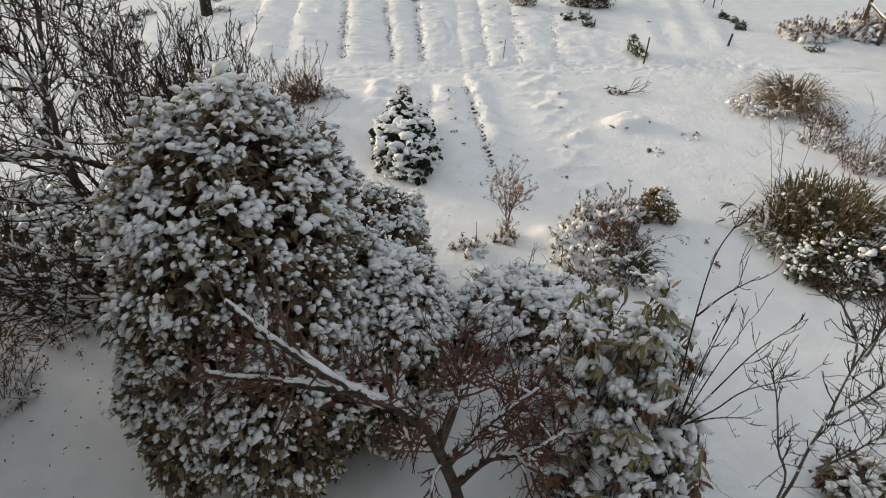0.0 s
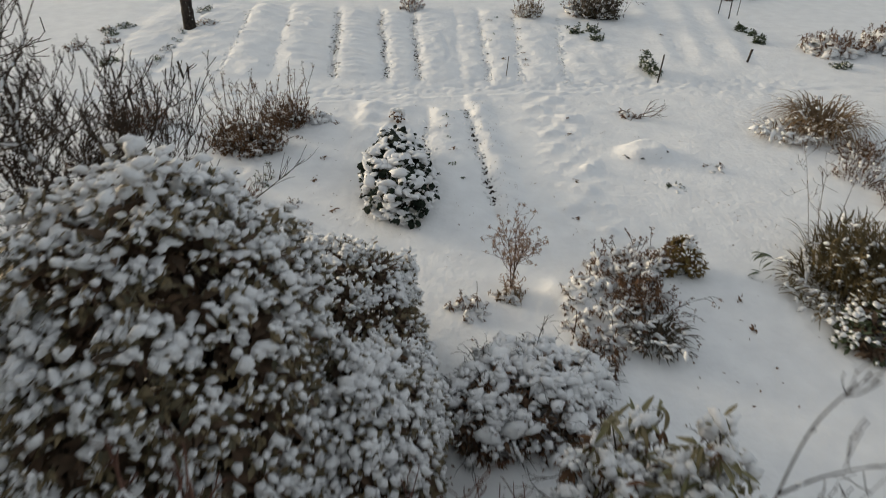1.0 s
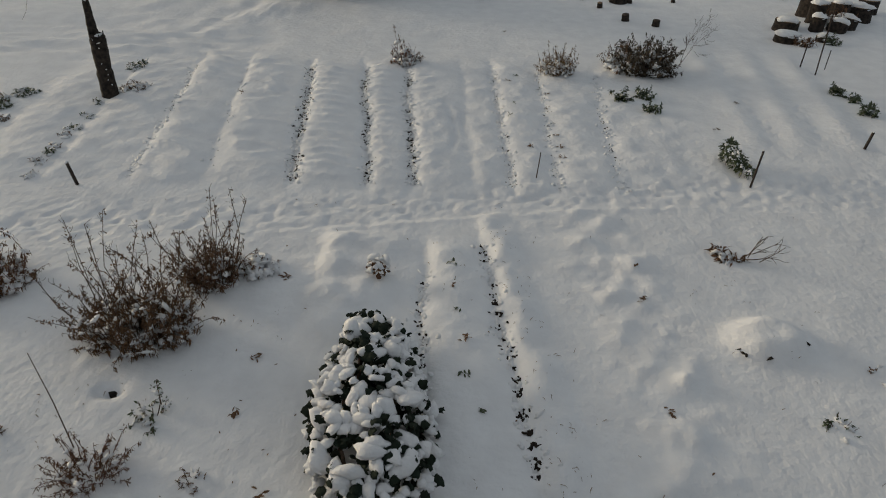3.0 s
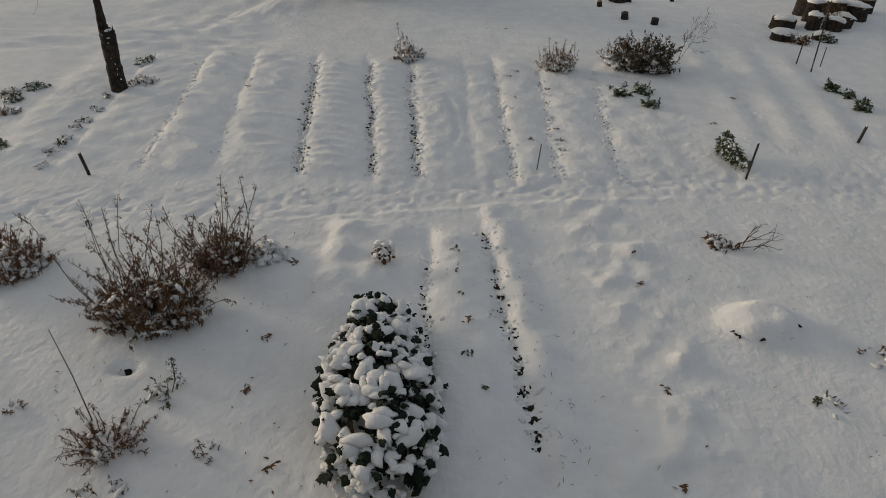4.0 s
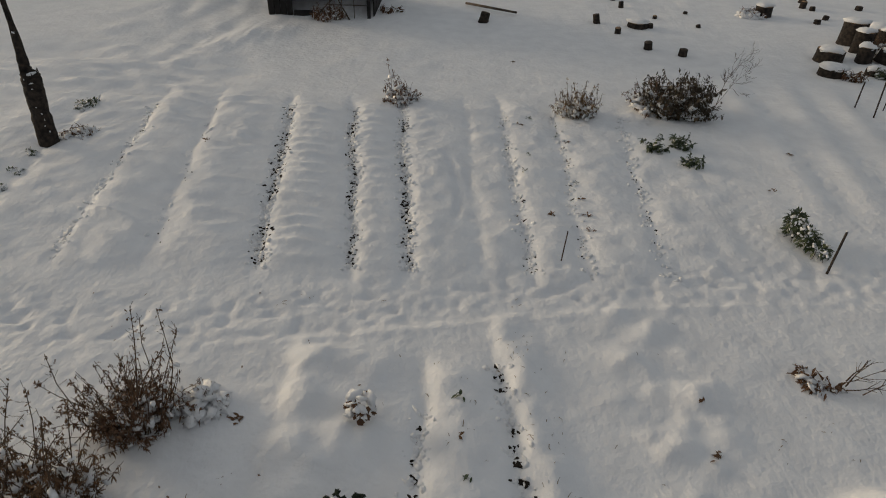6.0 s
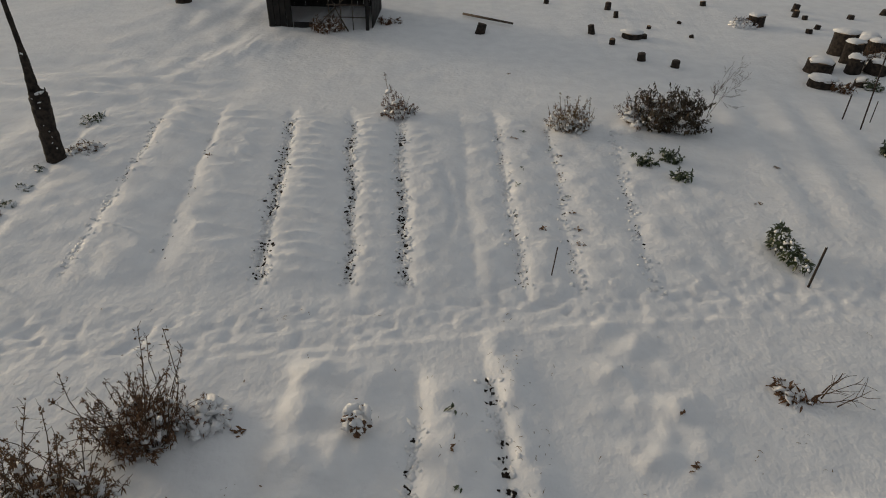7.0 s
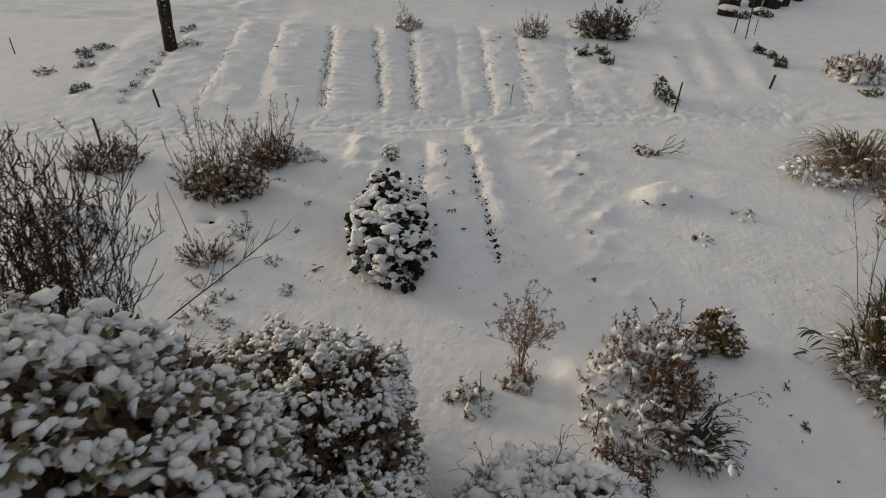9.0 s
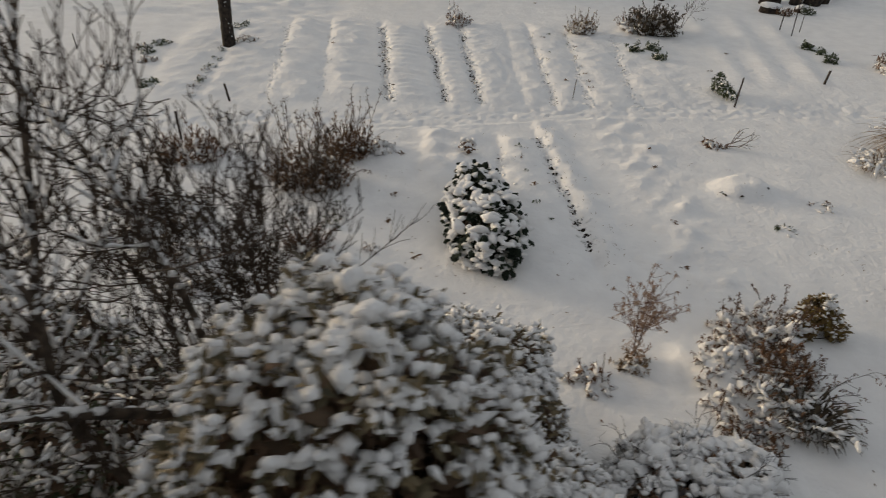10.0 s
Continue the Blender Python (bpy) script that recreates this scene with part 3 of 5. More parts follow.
def bare_tree(name, trunks, label, category, mat=BARK, twig=TWIG, kids=5, depth=2, reach=0.9, radius=0.035, lift=0.4, cover=0.6, spread=0.9, along=9, bend=0.35, fine=0.0022, start=0.25, berries=0):
    """A leafless tree: given main limbs, from each of which side limbs grow."""
    base = trunks[0][0]
    ob = thing(name, base, label, category)
    wood, thin, white, ends = Heap(), Heap(), Heap(), []
    for n, pts in enumerate(trunks):
        line = through_points(pts, 5)
        r0 = radius if n == 0 else radius * 0.7
        limb(wood, white, line, r0, r0 * 0.32, cover)
        for k in range(along):
            t = rng.uniform(start, 1.0) * (len(line) - 1)
            i = min(int(t), len(line) - 2)
            p = line[i] + (line[i + 1] - line[i]) * (t - i)
            d = unit(unit(line[i + 1] - line[i]) * 0.9 + spread * rng.normal(size=3) * 0.8)
            branch(thin, white, p, d, reach * rng.uniform(0.45, 1.05), r0 * rng.uniform(0.22, 0.4), depth, bend, lift, kids, spread, cover, fine, ends)
    part("trunk", wood, mat, ob)
    part("twig_crown", thin, twig, ob, "fine leafless twigs")
    part("snow", white, SNOW_PAD, ob, "snow lying along the branches")
    return ob


def dry_clump(name, x, y, r, h, stems, label, category, mat=LEAF_DRY, stalk=TWIG, leafy=1.0, snow=1.0, lean=0.35, leaf=0.05, heads=0.25, tall=0, ry=None, group="", pad=0.035, low=0.0):
    """A winter-dry perennial: many thin stems with shrivelled leaves and seed heads, snow among them."""
    ry = ry or r
    ob = thing(name, (x, y, gz(x, y)), label, category, group)
    sticks, leaves, white = Heap(), Heap(), Heap()
    lp, ln, sp, hp = [], [], [], []
    for k in range(stems + tall):
        a, q = rng.uniform(0, 2 * math.pi), math.sqrt(rng.uniform())
        px, py = x + math.cos(a) * q * r * 0.6, y + math.sin(a) * q * ry * 0.6
        high = k >= stems
        d = np.array((math.cos(a) * q * lean * 1.5, math.sin(a) * q * lean * 1.5, 1)) * ((0.35, 0.35, 1) if high else (1, 1, 1)) + rng.normal(size=3) * (0.07 if high else 0.13)
        length = h * (rng.uniform(1.3, 1.85) if high else rng.uniform(0.32, 1.12) * (1 - 0.35 * q * q))
        pts = wander((px, py, gz(px, py) - 0.02), d, length, 4, 0.36, 0.1)
        sticks.tube(pts, np.linspace(0.0055, 0.003, 5) if high else np.linspace(0.0048, 0.002, 5), 4)
        if not high:
            for m in range(int(rng.poisson(7 * leafy))):
                t = rng.uniform(0.1 + low, 1.0) * 4
                i = min(int(t), 3)
                lp.append(pts[i] + (pts[i + 1] - pts[i]) * (t - i))
                ln.append(rng.normal(size=3) + (0, 0, 0.3))
        else:
            for m in range(5):
                branch(sticks, None, pts[3] + (pts[4] - pts[3]) * rng.uniform(-0.5, 1), unit(rng.normal(size=3) * 0.6 + (0, 0, 1)), 0.12 * h, 0.0018, 0)
        if rng.uniform() < heads or high:
            for m in range(9 if high else 4):
                hp.append(pts[-1] - (pts[-1] - pts[-2]) * rng.uniform(0, 0.9) + rng.normal(size=3) * 0.014)
        if rng.uniform() < 0.75 * snow:
            sp.append(pts[2] + (0, 0, 0.015))
        if rng.uniform() < 0.9 * snow:
            sp.append(pts[1] + (pts[2] - pts[1]) * rng.uniform() + rng.normal(size=3) * 0.02)
    if lp:
        rosettes(leaves, np.array(lp), np.array(ln), np.full(len(lp), leaf), 2, SMALL_LEAVES if mat in (GREEN, LEAF_DARK) else DRY_LEAVES, 0.7, 0.4 if mat in (GREEN, LEAF_DARK) else 0.7)
    if hp:
        rosettes(leaves, np.array(hp), rng.normal(size=(len(hp), 3)) + (0, 0, 0.4), np.full(len(hp), min(leaf * 0.6, 0.03)), 3, SMALL_LEAVES, 0.9, 0.2)
    if sp:
        pads(white, np.array(sp), pad * rng.uniform(0.5, 1.4, len(sp)), PADS_THIN, 0.5, 1.6)
    part("stalk_mass", sticks, stalk, ob, "thin dry stalks")
    part("foliage", leaves, mat, ob)
    part("snow", white, SNOW_PAD, ob, "bits of snow caught between the stalks")
    return ob


def blades(heap, x, y, r, count, length, width=0.012, arch=1.0, up=1.0, seg=6, ry=None, z0=None):
    """Arching strap leaves from a clump; returns points along them for snow."""
    keep = []
    for k in range(count):
        a, q = rng.uniform(0, 2 * math.pi), math.sqrt(rng.uniform())
        px, py = x + math.cos(a) * q * r, y + math.sin(a) * q * (ry or r)
        b = a + rng.normal() * 0.6
        ln = length * rng.uniform(0.55, 1.15)
        out = np.array((math.cos(b), math.sin(b), 0)) * rng.uniform(0.25, 0.9) * arch
        s = np.linspace(0, 1, seg + 1)[:, None]
        base = np.array((px, py, (gz(px, py) if z0 is None else z0) - 0.02))
        pts = base + ln * (out * s ** 1.2 * 0.9 + np.array((0, 0, up)) * (s - 0.62 * arch * s ** 2.4))
        pts += rng.normal(size=pts.shape) * 0.004
        side = unit(np.cross(out + 1e-4, (0, 0, 1)))
        w = width * rng.uniform(0.7, 1.3) * np.sin(np.pi * np.clip(0.12 + 0.86 * s, 0, 1)) ** 0.7
        sag = np.array((0, 0, -0.25)) * w
        n = seg + 1
        v = np.concatenate([pts, pts - side * w + sag, pts + side * w + sag])
        f = []
        for i in range(seg):
            f += [(i, i + 1, n + i + 1), (i, n + i + 1, n + i), (i, 2 * n + i + 1, i + 1), (i, 2 * n + i, 2 * n + i + 1)]
        heap.put(v, f)
        keep.append(pts[rng.integers(seg // 2, seg)])
    return np.array(keep)


def blade_clump(name, x, y, r, count, length, label, category, mat=STRAW, width=0.014, arch=1.0, up=1.0, snow=0.4, ry=None, pad=0.04, group=""):
    ob = thing(name, (x, y, gz(x, y)), label, category, group)
    grass, white = Heap(), Heap()
    p = blades(grass, x, y, r, count, length, width, arch, up, 6, ry)
    take = rng.uniform(size=len(p)) < snow
    if take.any():
        pads(white, p[take] + (0, 0, 0.006), pad * rng.uniform(0.4, 1.3, take.sum()), PADS_THIN, 0.5, 2.4)
    part("blade_mass", grass, mat, ob)
    part("snow", white, SNOW_PAD, ob, "snow lying on the bent blades")
    return ob


# ---------------------------------------------------------------- the tall evergreen and its neighbours
leafy_bush("evergreen_shrub", [(-1.40, 4.42, 1.60, 0.87, 1.12, 1.58), (-1.68, 4.35, 0.95, 0.68, 1.1, 1.0), (-1.15, 4.3, 1.0, 0.75, 1.15, 1.1), (-1.55, 5.5, 0.9, 0.6, 0.6, 0.85)],
           "tall dense evergreen shrub thickly dusted with fresh snow", "evergreen shrub", per_area=215, leaf=0.066, pad=0.0295, count=4, forms=SMALL_LEAVES, low=0.1, snow=1.05, side=0.78, fine=0.7)
leafy_bush("rounded_shrub", [(-0.92, 6.35, 0.62, 0.86, 0.92, 0.70), (-1.35, 6.55, 0.55, 0.6, 0.8, 0.58)],
           "low rounded evergreen shrub covered in small snow clumps", "evergreen shrub", per_area=305, leaf=0.053, pad=0.027, count=4, forms=SMALL_LEAVES, snow=0.9, fine=0.75)
leafy_bush("brown_shrub", [(-1.95, 5.95, 0.95, 0.66, 0.66, 0.85), (-2.1, 6.5, 0.5, 0.6, 0.6, 0.62), (-2.65, 6.5, 0.4, 0.5, 0.55, 0.5)],
           "brown twiggy shrub with only a little snow on it", "shrub", per_area=185, leaf=0.054, pad=0.024, count=4, forms=SMALL_LEAVES, snow=0.45, mat=LEAF_DRY, sprigs=120, fine=0.8)
leafy_bush("evergreen_shrub", [(-0.38, 4.45, 0.95, 0.52, 0.75, 0.92), (-0.30, 5.2, 0.6, 0.5, 0.6, 0.65)],
           "bushy evergreen shrub with heavy snow on its outer leaves", "evergreen shrub", per_area=300, leaf=0.060, pad=0.030, count=4, forms=SMALL_LEAVES, snow=0.95, side=0.7, fine=0.7)
leafy_bush("low_shrub", [(1.0, 5.85, 0.16, 0.64, 0.64, 0.44), (0.62, 5.65, 0.12, 0.40, 0.5, 0.40), (1.5, 6.1, 0.08, 0.28, 0.32, 0.28)],
           "low spreading brown shrub under a thick cap of snow", "shrub", per_area=260, leaf=0.05, pad=0.036, snow=0.62, mat=LEAF_DRY, side=0.06, count=4, forms=DRY_LEAVES, sprigs=130, fine=0.4, cap=70)


def rhododendron(name, x, y, spread, height, count, label):
    """Leggy stems that end in whorls of drooping leaves, each holding a tuft of snow."""
    ob = thing(name, (x, y, gz(x, y)), label, "rhododendron")
    wood, leaves, dead, white = Heap(), Heap(), Heap(), Heap()
    lp, ln, sp = [], [], []
    for k in range(count):
        a, q = rng.uniform(0, 2 * math.pi), math.sqrt(rng.uniform())
        tip = np.array((x + math.cos(a) * q * spread, y + math.sin(a) * q * spread * 0.9, height * (1 - 0.45 * q * q) * rng.uniform(0.45, 1.0)))
        foot = np.array((x + rng.normal() * 0.08, y + rng.normal() * 0.08, gz(x, y) - 0.03))
        mid = foot * 0.45 + tip * 0.55 + (math.cos(a) * 0.15, math.sin(a) * 0.15, -0.2) + rng.normal(size=3) * 0.09
        line = through_points([foot, mid, mid * 0.4 + tip * 0.6 + rng.normal(size=3) * 0.06, tip], 3)
        limb(wood, None, line, 0.011, 0.004)
        if rng.uniform() < 0.6:
            branch(wood, None, line[rng.integers(4, 9)], (rng.normal(), rng.normal(), 0.3), 0.3, 0.0045, 1, 0.6, -0.2, 3, 1.0, 0, 0.002)
        for t, w in ((1.0, 1), (0.88, 0.8), (0.75, 0.6), (0.6, 0.5), (0.45, 0.4)):
            if rng.uniform() < w:
                p = line[min(int(t * (len(line) - 1)), len(line) - 1)] + rng.normal(size=3) * 0.07 * (t < 1)
                lp.append(p)
                ln.append((rng.normal() * 0.3, rng.normal() * 0.3, 0.4))
                sp.append(p + (0, 0, 0.012))
    lp, ln, sp = np.array(lp), np.array(ln), np.array(sp)
    brown = rng.uniform(size=len(lp)) < np.where(lp[:, 2] > 0.62 * height, 0.25, 0.7)
    rosettes(leaves, lp[~brown], ln[~brown], np.full((~brown).sum(), 0.13), 8, LONG_LEAVES, 1.0, 1.35)
    rosettes(dead, lp[brown], ln[brown], np.full(brown.sum(), 0.12), 8, LONG_LEAVES, 0.9, 1.7)
    keep = rng.uniform(size=len(sp)) < 0.85
    pads(white, sp[keep], rng.uniform(0.032, 0.066, keep.sum()), PADS_SMALL, 0.3, 1.4)
    more = np.repeat(sp[keep], 5, 0) + rng.normal(size=(5 * keep.sum(), 3)) * (0.02, 0.02, 0.012)
    out = unit(rng.normal(size=more.shape) * (1, 1, 0.2))
    drape(white, more + out * 0.05 + (0, 0, -0.008), out - (0, 0, 0.35), rng.uniform(0.019, 0.042, len(more)), PADS_SMALL)
    part("stem_mass", wood, BARK_MID, ob, "bare brown woody stems")
    part("foliage", leaves, LEAF_RHODO, ob)
    part("inner_foliage", dead, LEAF_DRY, ob, "limp brown hanging leaves")
    part("snow", white, SNOW_PAD, ob, "snow tufts on the leaf whorls")
    return ob


rhododendron("rhododendron", 1.52, 4.02, 0.68, 2.22, 150, "leggy rhododendron with drooping olive leaves and snow tufts")
rhododendron("rhododendron", 1.55, 3.5, 0.55, 1.6, 90, "lower rhododendron with brownish drooping leaves in snow")
leafy_bush("hedge_shrub", [(-4.9, 6.8, 0.3, 0.9, 0.8, 0.6), (-4.05, 6.35, 0.25, 0.8, 0.7, 0.5)],
           "low green-brown shrub partly covered with snow", "shrub", per_area=120, leaf=0.07, pad=0.034, snow=0.95, mat=GREEN, count=4)

bare_tree("bare_tree", [[(-2.05, 4.9, 0.0), (-2.15, 4.6, 0.9), (-2.22, 4.45, 1.6), (-2.37, 4.45, 2.13), (-2.6, 4.55, 2.38), (-2.82, 4.76, 2.6), (-3.2, 5.05, 2.85), (-3.7, 5.4, 3.1)],
                        [(-2.15, 4.6, 0.9), (-2.55, 4.35, 1.5), (-3.0, 4.3, 1.75), (-3.8, 4.3, 1.55)],
                        [(-2.17, 4.6, 0.8), (-2.5, 4.25, 1.35), (-3.1, 4.2, 1.45), (-3.8, 4.2, 1.35)],
                        [(-2.22, 4.5, 1.5), (-2.15, 4.85, 2.3), (-2.2, 5.0, 2.73), (-2.45, 5.25, 3.0), (-2.72, 5.54, 3.15), (-3.2, 5.9, 3.4)],
                        [(-2.25, 4.6, 1.4), (-2.34, 5.2, 1.95), (-2.75, 5.2, 1.92), (-3.06, 5.2, 2.27), (-3.7, 5.25, 2.25)],
                        [(-2.57, 4.53, 2.35), (-2.6, 4.5, 2.7), (-2.62, 4.6, 3.05), (-2.8, 4.75, 3.25), (-3.1, 4.9, 3.5)],
                        [(-2.2, 4.7, 2.4), (-2.48, 4.35, 2.78), (-2.95, 4.3, 2.76), (-3.5, 4.4, 2.7)],
                        [(-2.9, 4.82, 2.65), (-3.05, 5.3, 3.0), (-3.2, 5.8, 3.6), (-3.3, 6.2, 4.1)]],
          "leafless multi-stemmed tree with snow lining its branches", "bare tree", mat=BARK_MID, twig=TWIG_DARK, radius=0.040, reach=0.95, along=19, kids=4, cover=0.95, lift=0.6, fine=0.0033, bend=0.34, spread=0.8)
UPRIGHTS = []
for k in range(20):
    a, q = k * 2.4, 0.1 + 0.75 * math.sqrt((k + 0.5) / 20)
    tx, ty, h = -2.4 + math.cos(a) * q * 0.95, 5.8 + math.sin(a) * q * 0.7, 3.15 - 0.45 * q + 0.2 * math.sin(k * 5.1)
    fx, fy = -2.25 + math.cos(a) * q * 0.3, 5.8 + math.sin(a) * q * 0.3
    UPRIGHTS.append([(fx, fy, -0.02), (fx * 0.55 + tx * 0.45 + 0.05 * math.sin(k * 3.3), fy * 0.55 + ty * 0.45, h * 0.5), (tx, ty, h)])
bare_tree("bare_shrub", UPRIGHTS, "leafless upright shrub with many thin dark stems", "bare shrub", radius=0.012, reach=0.5, along=20, kids=3, depth=2, lift=0.85, cover=0.12, spread=0.6, mat=TWIG_DARK, twig=TWIG_DARK, fine=0.003, bend=0.38, start=0.5)
arch = Heap()
line = through_points([(-2.55, 6.7, 0.9), (-2.1, 6.95, 1.25), (-1.7, 7.2, 1.5), (-1.28, 7.45, 1.78)], 5)
limb(arch, None, line, 0.011, 0.003)
for k in range(12):
    branch(arch, None, line[rng.integers(5, 15)], (rng.normal() * 0.6 + 0.5, rng.normal() * 0.6 + 0.3, 0.5), 0.3, 0.0035, 0)
single("fallen_branch", arch, TWIG_DARK, (-2.55, 6.7, 0.9), "long thin bare branch arching out over the shrub", "branch")
bare_tree("pruned_tree", [[(0.32, 3.55, -0.05), (0.3, 3.35, 0.5), (0.2, 3.15, 1.15), (0.08, 3.06, 1.6), (-0.08, 3.02, 1.85), (-0.39, 2.98, 2.1), (-0.76, 3.05, 2.35), (-1.06, 3.2, 2.5)],
                          [(0.2, 3.15, 1.15), (0.35, 3.2, 1.35), (0.55, 3.3, 1.5), (0.8, 3.4, 1.65)], [(0.15, 3.1, 1.4), (0.26, 3.2, 1.75), (0.3, 3.3, 1.95)],
                          [(-0.3, 2.98, 2.05), (-0.7, 2.98, 2.1), (-1.12, 3.0, 2.12)], [(0.28, 3.3, 0.7), (0.5, 3.25, 1.1), (0.75, 3.2, 1.25), (1.0, 3.3, 1.35)]],
          "crooked pruned fruit tree with reddish twigs and snowy limbs", "fruit tree", radius=0.055, twig=TWIG_RED, reach=0.45, along=22, kids=4, cover=1.05, lift=0.15, mat=BARK_MID, fine=0.0026)
bare_tree("bare_sapling", [[(1.77, 2.55, -0.02), (1.83, 2.47, 1.21), (1.89, 2.4, 2.02), (1.85, 2.36, 2.44), (1.91, 2.42, 2.58), (1.97, 2.5, 2.83), (2.05, 2.55, 3.02)],
                           [(1.97, 2.5, 2.83), (1.96, 2.55, 2.97), (1.85, 2.6, 3.14), (1.82, 2.6, 3.22)],
                           [(1.99, 2.5, 2.88), (2.05, 2.55, 2.93), (2.08, 2.6, 3.06)],
                           [(1.75, 2.45, 0.9), (1.78, 2.3, 2.16), (1.66, 2.3, 2.54), (1.68, 2.47, 2.67), (1.62, 2.5, 2.81)],
                           [(1.91, 2.36, 2.29), (2.08, 2.4, 2.37), (2.24, 2.45, 2.48)],
                           [(1.91, 2.42, 2.6), (2.08, 2.5, 2.63), (2.2, 2.55, 2.69)]],
          "slender leafless sapling with dark budded twigs", "bare sapling", radius=0.012, reach=0.19, along=20, kids=3, depth=1, twig=TWIG_DARK, cover=0.25, lift=0.5, mat=BARK_GREY, bend=0.35, spread=1.0, fine=0.0018)
bare_tree("bare_shoots", [[(1.85, 3.75, 0), (1.80, 3.55, 1.3), (1.70, 3.44, 2.15), (1.69, 3.44, 2.73), (1.77, 3.44, 3.02)], [(1.86, 3.5, 1.2), (1.98, 3.4, 1.75), (2.05, 3.3, 2.15), (2.15, 3.21, 2.45)], [(1.86, 3.5, 1.2), (1.9, 3.42, 1.8), (2.0, 3.4, 2.32)],
                          [(1.87, 3.5, 1.2), (2.0, 3.4, 1.5), (2.1, 3.3, 1.82), (2.4, 3.25, 2.0)], [(1.85, 3.5, 1.2), (1.74, 3.3, 1.9), (1.64, 3.04, 2.65)], [(1.85, 3.5, 1.2), (1.84, 3.45, 1.8), (1.87, 3.4, 2.35)], [(1.70, 3.44, 2.3), (1.79, 3.38, 2.52), (1.9, 3.3, 2.72)],
                          [(1.85, 3.75, 0.1), (1.87, 3.6, 0.7), (1.86, 3.5, 1.2)], [(1.86, 3.5, 1.22), (2.05, 3.42, 1.4), (2.2, 3.3, 1.55)]],
          "long thin leafless shoots rising above the shrub", "bare shoots", radius=0.010, reach=0.22, along=4, kids=2, depth=1, cover=0.1, lift=0.9, mat=TWIG_DARK, twig=TWIG_DARK, spread=0.5, start=0.5, bend=0.25)

# ---------------------------------------------------------------- the kale plant
def kale_leaf_form():
    """A thick crinkled leaf with a rib and a frilled edge, length 1 along x."""
    cells, cross = 9, 7
    s, c = np.meshgrid(np.linspace(0, 1, cells), np.linspace(-1, 1, cross), indexing="ij")
    w = 0.05 + 0.42 * np.sin(np.pi * np.clip(s, 0, 1) ** 1.15) ** 0.6 * (s > 0.1)
    a, b = rng.uniform(0, 6, 2)
    x = s * (1 - 0.18 * c * c) + 0.04 * np.abs(c) * np.sin(s * 16 + a)
    y = w * c * (1 + 0.13 * np.sin(s * 19 + c * 3 + b))
    z = -0.55 * s ** 2.0 + 0.22 * np.abs(c) ** 1.5 * np.sin(s * 15 + c * 4 + a) - 0.14 * c * c + rng.normal(size=s.shape) * 0.02
    i, j = np.meshgrid(np.arange(cells - 1), np.arange(cross - 1), indexing="ij")
    q = i * cross + j
    f = np.concatenate([np.stack([q, q + 1, q + cross + 1], -1).reshape(-1, 3), np.stack([q, q + cross + 1, q + cross], -1).reshape(-1, 3)])
    return np.stack([x, y, z], -1).reshape(-1, 3), f


